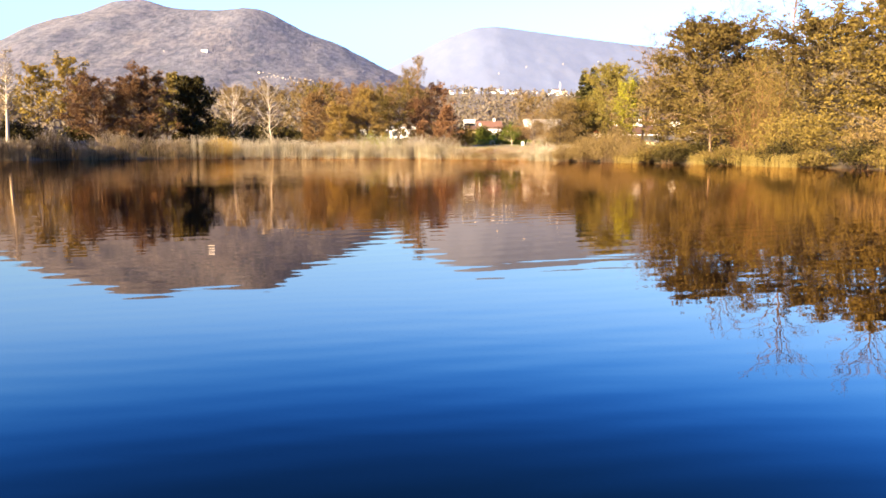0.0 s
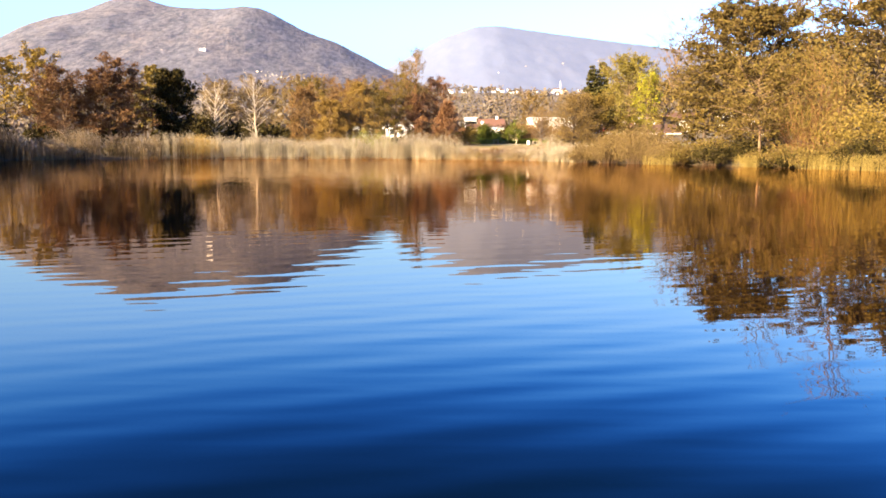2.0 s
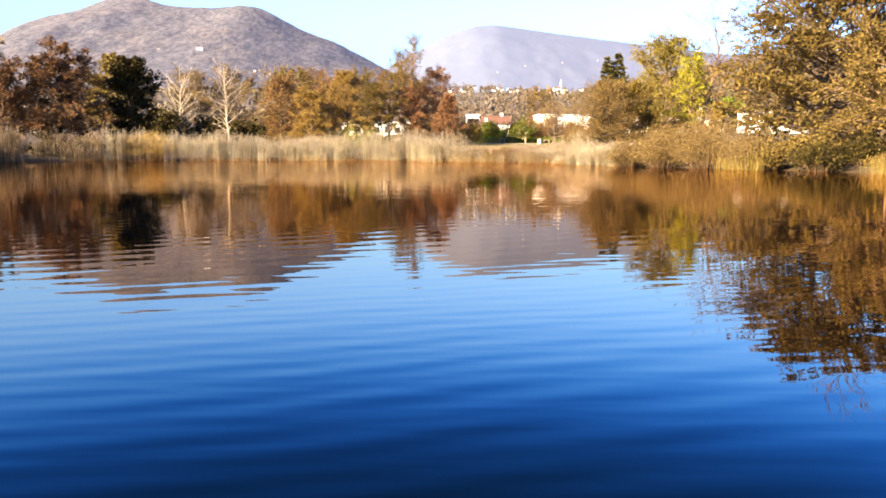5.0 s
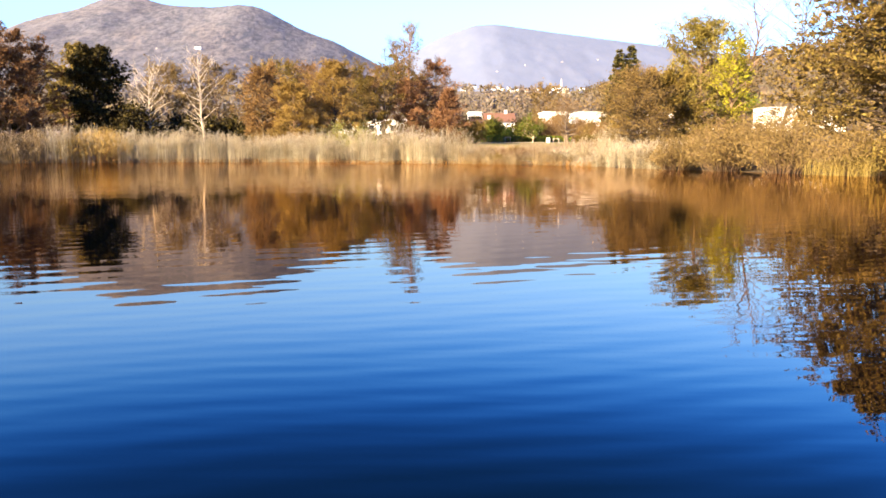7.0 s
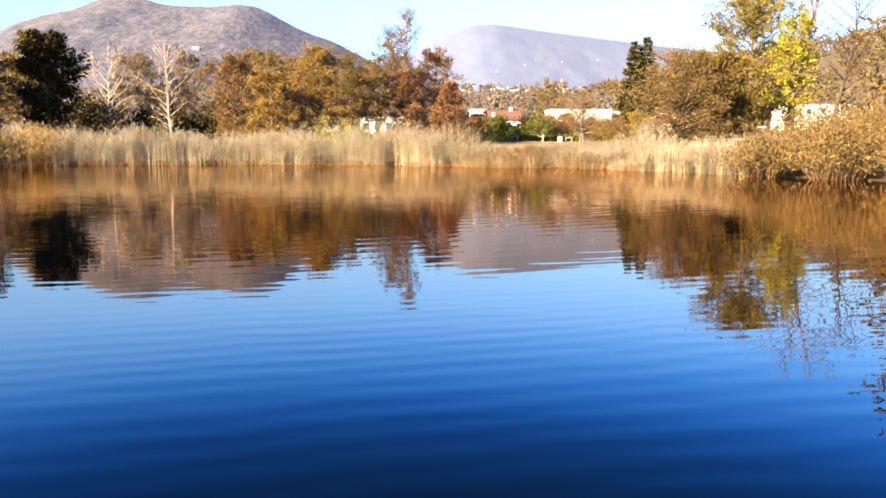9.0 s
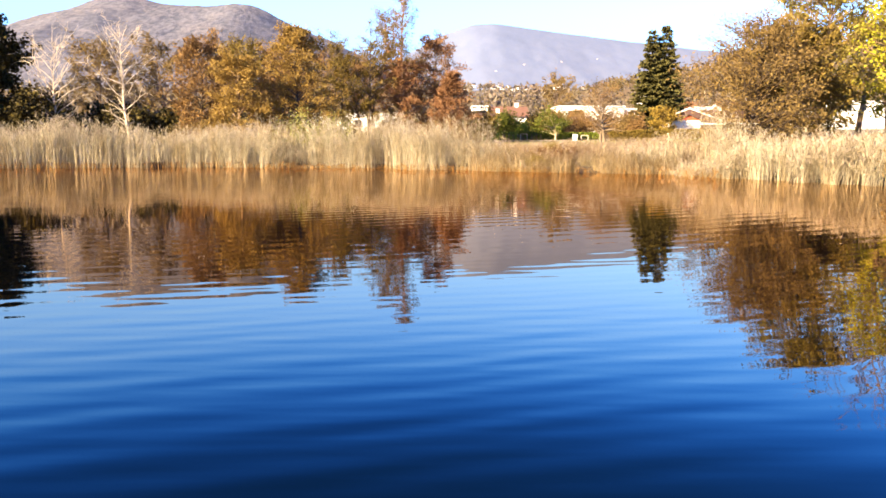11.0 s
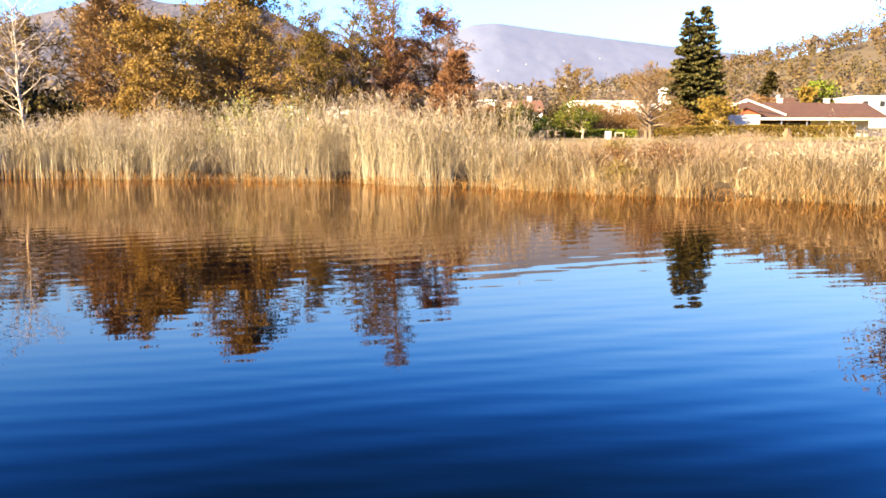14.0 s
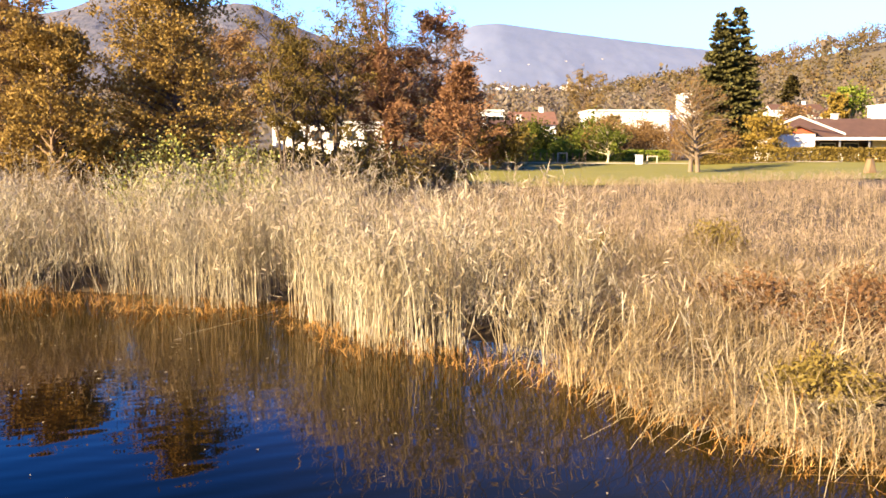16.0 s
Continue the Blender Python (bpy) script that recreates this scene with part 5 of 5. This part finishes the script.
def hedge(x0, x1, y, h, depth, label, leaf, seed, leaves):
    """A clipped hedge: leaves over a long rounded box, on a row of stems."""
    rng = np.random.default_rng(seed)
    root = new("hedge")
    root.location = (0, 0, 0)
    tagged(root, label, "hedge")
    wood = Tubes()
    for x in np.arange(x0, x1, 0.7):
        g = float(ground_height(x, y))
        wood.add([(x, y, g - 0.1), (x + 0.1, y + 0.1, g + h * 0.8)], 0.04, 0.02, 4)
    wood.object("stem", BARK_BROWN, root)
    x = rng.uniform(x0, x1, leaves)
    face = rng.uniform(0, 1, leaves)
    yy = np.where(face < 0.55, y - depth / 2, y + rng.uniform(-depth / 2, depth / 2, leaves)) + rng.normal(size=leaves) * 0.06
    zz = ground_height(x, np.full(leaves, y)) + np.where(face < 0.55, rng.uniform(0.03, h, leaves), h + 0.06 * fbm(x, yy, 1.5, 2.0, 2)) + rng.normal(size=leaves) * 0.05
    v, q = blades(rng, np.stack([x, yy, zz], -1), rng.normal(size=(leaves, 3)), 0.2, 0.09)
    mesh_object("foliage", v, q, leaf, root)


hedge(26.0, 50.0, 184.5, 1.35, 1.0, "long clipped green-brown hedge in front of the bungalow", LEAF_OLIVE, 121, 14000)
hedge(19.0, 27.0, 194.5, 1.1, 0.9, "low clipped green hedge beyond the footpath", LEAF_GREEN, 122, 4000)
hedge(8.5, 19.0, 195.5, 1.2, 0.8, "low clipped hedge along the garden edge", LEAF_GREEN, 123, 5000)
for x, y, hh in ((33.4, 255, 10.6), (35.0, 255.6, 10.9)):
    tree("palm_tree", x, y, hh, 1.5, "small palm with a tuft of drooping fronds", BARK_BROWN, LEAF_TAN, int(x), 0.82, 26, 0.3, "round", 900, 0.5, 0.06, sag=-0.12)
tree("garden_tree", 96.5, 292, 17.5, 3.0, "bright yellow autumn tree beside the white house", BARK_BROWN, LEAF_YELLOW, 131, 0.1, 40, 0.4, "round", 3500, 0.55, 0.24)
tree("garden_tree", 103, 296, 19.0, 5.0, "green and ochre garden tree below the hill", BARK_BROWN, LEAF_GREEN, 132, 0.1, 40, 0.4, "round", 3000, 0.55, 0.24)
tree("garden_tree", 109.5, 345, 28.0, 5.0, "dark green rounded pine on the hillside", BARK_DARK, LEAF_DARK, 133, 0.05, 46, 0.3, "cone", 5000, 0.7, 0.28)
tree("garden_tree", 66, 270, 13.0, 4.0, "rust-brown garden tree between the white houses", BARK_BROWN, LEAF_RUST, 134, 0.1, 40, 0.4, "round", 2200, 0.45, 0.14)
tree("garden_tree", 72, 262, 12.5, 4.0, "brown bare garden tree between the white houses", BARK_BROWN, LEAF_BROWN, 135, 0.1, 40, 0.4, "round", 2200, 0.45, 0.12)

# ---------------------------------------------------------------- distance: woods, village, mountain houses
def far_woods(count, x0, x1, y0, y1, h0, h1, quads, size, leaf, label, seed, rule=None):
    rng = np.random.default_rng(seed)
    x, y = rng.uniform(x0, x1, count), rng.uniform(y0, y1, count)
    if rule is not None:
        keep = rule(x, y)
        x, y = x[keep], y[keep]
    n = len(x)
    g, h = ground_height(x, y), rng.uniform(h0, h1, n)
    r = h * rng.uniform(0.28, 0.42, n)
    u = rng.normal(size=(n, quads, 3))
    u /= np.linalg.norm(u, axis=2, keepdims=True)
    u *= rng.uniform(0.45, 1.08, (n, quads, 1))
    at = np.stack([x[:, None] + u[..., 0] * r[:, None], y[:, None] + u[..., 1] * r[:, None], g[:, None] + h[:, None] * (0.52 + 0.5 * u[..., 2])], -1).reshape(-1, 3)
    v, q = blades(rng, at, rng.normal(size=(n * quads, 3)) + (0, 0, 0.4), size, size * 0.4)
    ob = mesh_object("far_woods", v, q, leaf)
    return tagged(ob, label, "woods", kind="stuff")


for i, leaf in enumerate((HAZE_BROWN, HAZE_OCHRE, HAZE_GREY)):
    far_woods(60, -230, -2, 205, 330, 8, 13, 80, 1.3, leaf, "autumn woods behind the pond, haze put into their colour", 201 + i, lambda x, y: (x < -0.06 * y) & ~((x > -24) & (x < -2) & (y < 222)))
    far_woods(240, -500, 620, 335, 1250, 7, 12, 26, 2.4, leaf, "autumn woods across the valley, haze put into their pale brown", 211 + i, lambda x, y: (np.abs(x - 0.13 * y) > 20) | (y > 480))
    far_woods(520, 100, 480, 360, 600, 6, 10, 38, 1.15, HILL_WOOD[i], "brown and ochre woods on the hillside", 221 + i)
    far_woods(170, -700, 900, 1250, 1850, 8, 14, 22, 4.0, leaf, "woods round the far village, haze put into their pale brown", 231 + i)
    far_woods(110, 0, 150, 318, 480, 5, 9, 70, 1.0, leaf, "autumn trees beyond the white houses, haze put into their colour", 261 + i)
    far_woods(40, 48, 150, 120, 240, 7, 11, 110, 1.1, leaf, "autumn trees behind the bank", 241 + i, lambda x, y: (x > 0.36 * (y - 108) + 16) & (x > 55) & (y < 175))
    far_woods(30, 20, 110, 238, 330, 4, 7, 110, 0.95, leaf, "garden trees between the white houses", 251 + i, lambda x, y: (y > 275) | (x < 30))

rng = np.random.default_rng(7)
plan = house("village_house", 0, 1480, 13, 9, 6, 2.2, "white village house on the far hillside", WHITE, ROOF_BROWN, "x", 0, windows=3, group="village houses")
plan.location = (232, 1480, float(ground_height(232, 1480)) + 2)
for i in range(46):
    y = rng.uniform(1330, 1640)
    x = y * rng.uniform(0.115, 0.27) if i < 34 else y * rng.uniform(0.02, 0.12)
    copy_thing(plan, Matrix.Translation((x, y, float(ground_height(x, y)) + rng.uniform(1.5, 4))) @ Matrix.Rotation(rng.uniform(-0.5, 0.5), 4, "Z") @ Matrix.Scale(rng.uniform(0.45, 0.8), 4))
church = new("church")
church.location = (257, 1590, float(ground_height(257, 1590)))
church.scale = (0.75, 0.75, 0.75)
tagged(church, "pale church tower with a pointed spire above the village", "church")
boxed("tower", (-2.2, 2.2, -2.2, 2.2, 0, 28), ROOF_GREY, church)
cone = bmesh.new()
bmesh.ops.create_cone(cone, cap_ends=True, segments=4, radius1=3.2, radius2=0.1, depth=12, matrix=Matrix.Translation((0, 0, 34)) @ Matrix.Rotation(radians(45), 4, "Z"))
part("spire", cone, ROOF_GREY, church)
boxed("nave", (2.4, 20, -5, 5, 0, 12), CREAM, church)


def on_slope(sx, sz, shape):
    """The place at which the line of sight with these slopes meets a mountain."""
    y = np.arange(1500, 4300, 4.0)
    z = np.maximum(ridge_height(sx * y, y, *shape), ground_height(sx * y, y))
    k = int(np.argmax(z > sz * y))
    return sx * y[k], y[k], z[k]


hill_house = house("hillside_house", 0, 0, 16, 10, 7, 2.4, "small pale house on the wooded mountainside", CREAM, ROOF_GREY, "x", 0, z=0, windows=3, chimney=False, sub=8, group="mountain houses")
sites = [(-0.222 + 0.068 * k / 22 + rng.uniform(-0.002, 0.002), 0.0985 - 0.010 * k / 22 + rng.uniform(-0.0035, 0.003)) for k in range(23)] + [(-0.342, 0.1265)]
for k, (sx, sz) in enumerate(sites):
    x, y, z = on_slope(sx, sz, NEAR_RIDGE)
    m = Matrix.Translation((x, y, z)) @ Matrix.Rotation(rng.uniform(-0.4, 0.4), 4, "Z") @ Matrix.Scale(rng.uniform(0.3, 0.55), 4)
    if k == 0:
        hill_house.matrix_basis = m
    else:
        copy_thing(hill_house, m)
x, y, z = on_slope(-0.2905, 0.1262, NEAR_RIDGE)
villa = house("mountain_villa", x, y, 20, 10, 6, 2.4, "large pale villa high on the wooded mountainside", WHITE, ROOF_GREY, "x", 0, z=float(z), windows=7, chimney=False, sub=14)
for sx, sz in ((0.118, 0.108), (0.165, 0.112), (0.083, 0.10), (0.21, 0.115)):
    x, y, z = on_slope(sx, sz, FAR_RIDGE)
    copy_thing(hill_house, Matrix.Translation((x, y, z)) @ Matrix.Scale(0.7, 4))


# ---------------------------------------------------------------- floating leaves
def floating_leaves(count, x0, x1, y0, y1, seed):
    rng = np.random.default_rng(seed)
    x, y = rng.uniform(x0, x1, count), rng.uniform(y0, y1, count)
    keep = shore_distance(x, y) < -0.4
    at = np.stack([x, y, 0 * x + 0.012], -1)[keep]
    n = len(at)
    a, L = rng.uniform(0, 6.283, n), rng.uniform(0.012, 0.035, n)
    out, side = np.stack([np.cos(a), np.sin(a), 0 * a], -1) * L[:, None], np.stack([-np.sin(a), np.cos(a), 0 * a], -1) * L[:, None] * 0.6
    up = np.array((0, 0, 0.012))
    v = np.stack([at - out, at + side + up, at + out, at - side + up], 1).reshape(-1, 3)
    ob = mesh_object("floating_leaves", v, np.arange(4 * n).reshape(n, 4), REED)
    return tagged(ob, "small pale fallen leaves floating on the pond", "leaves", kind="stuff")


floating_leaves(240, -12, 7, 109, 127, 301)
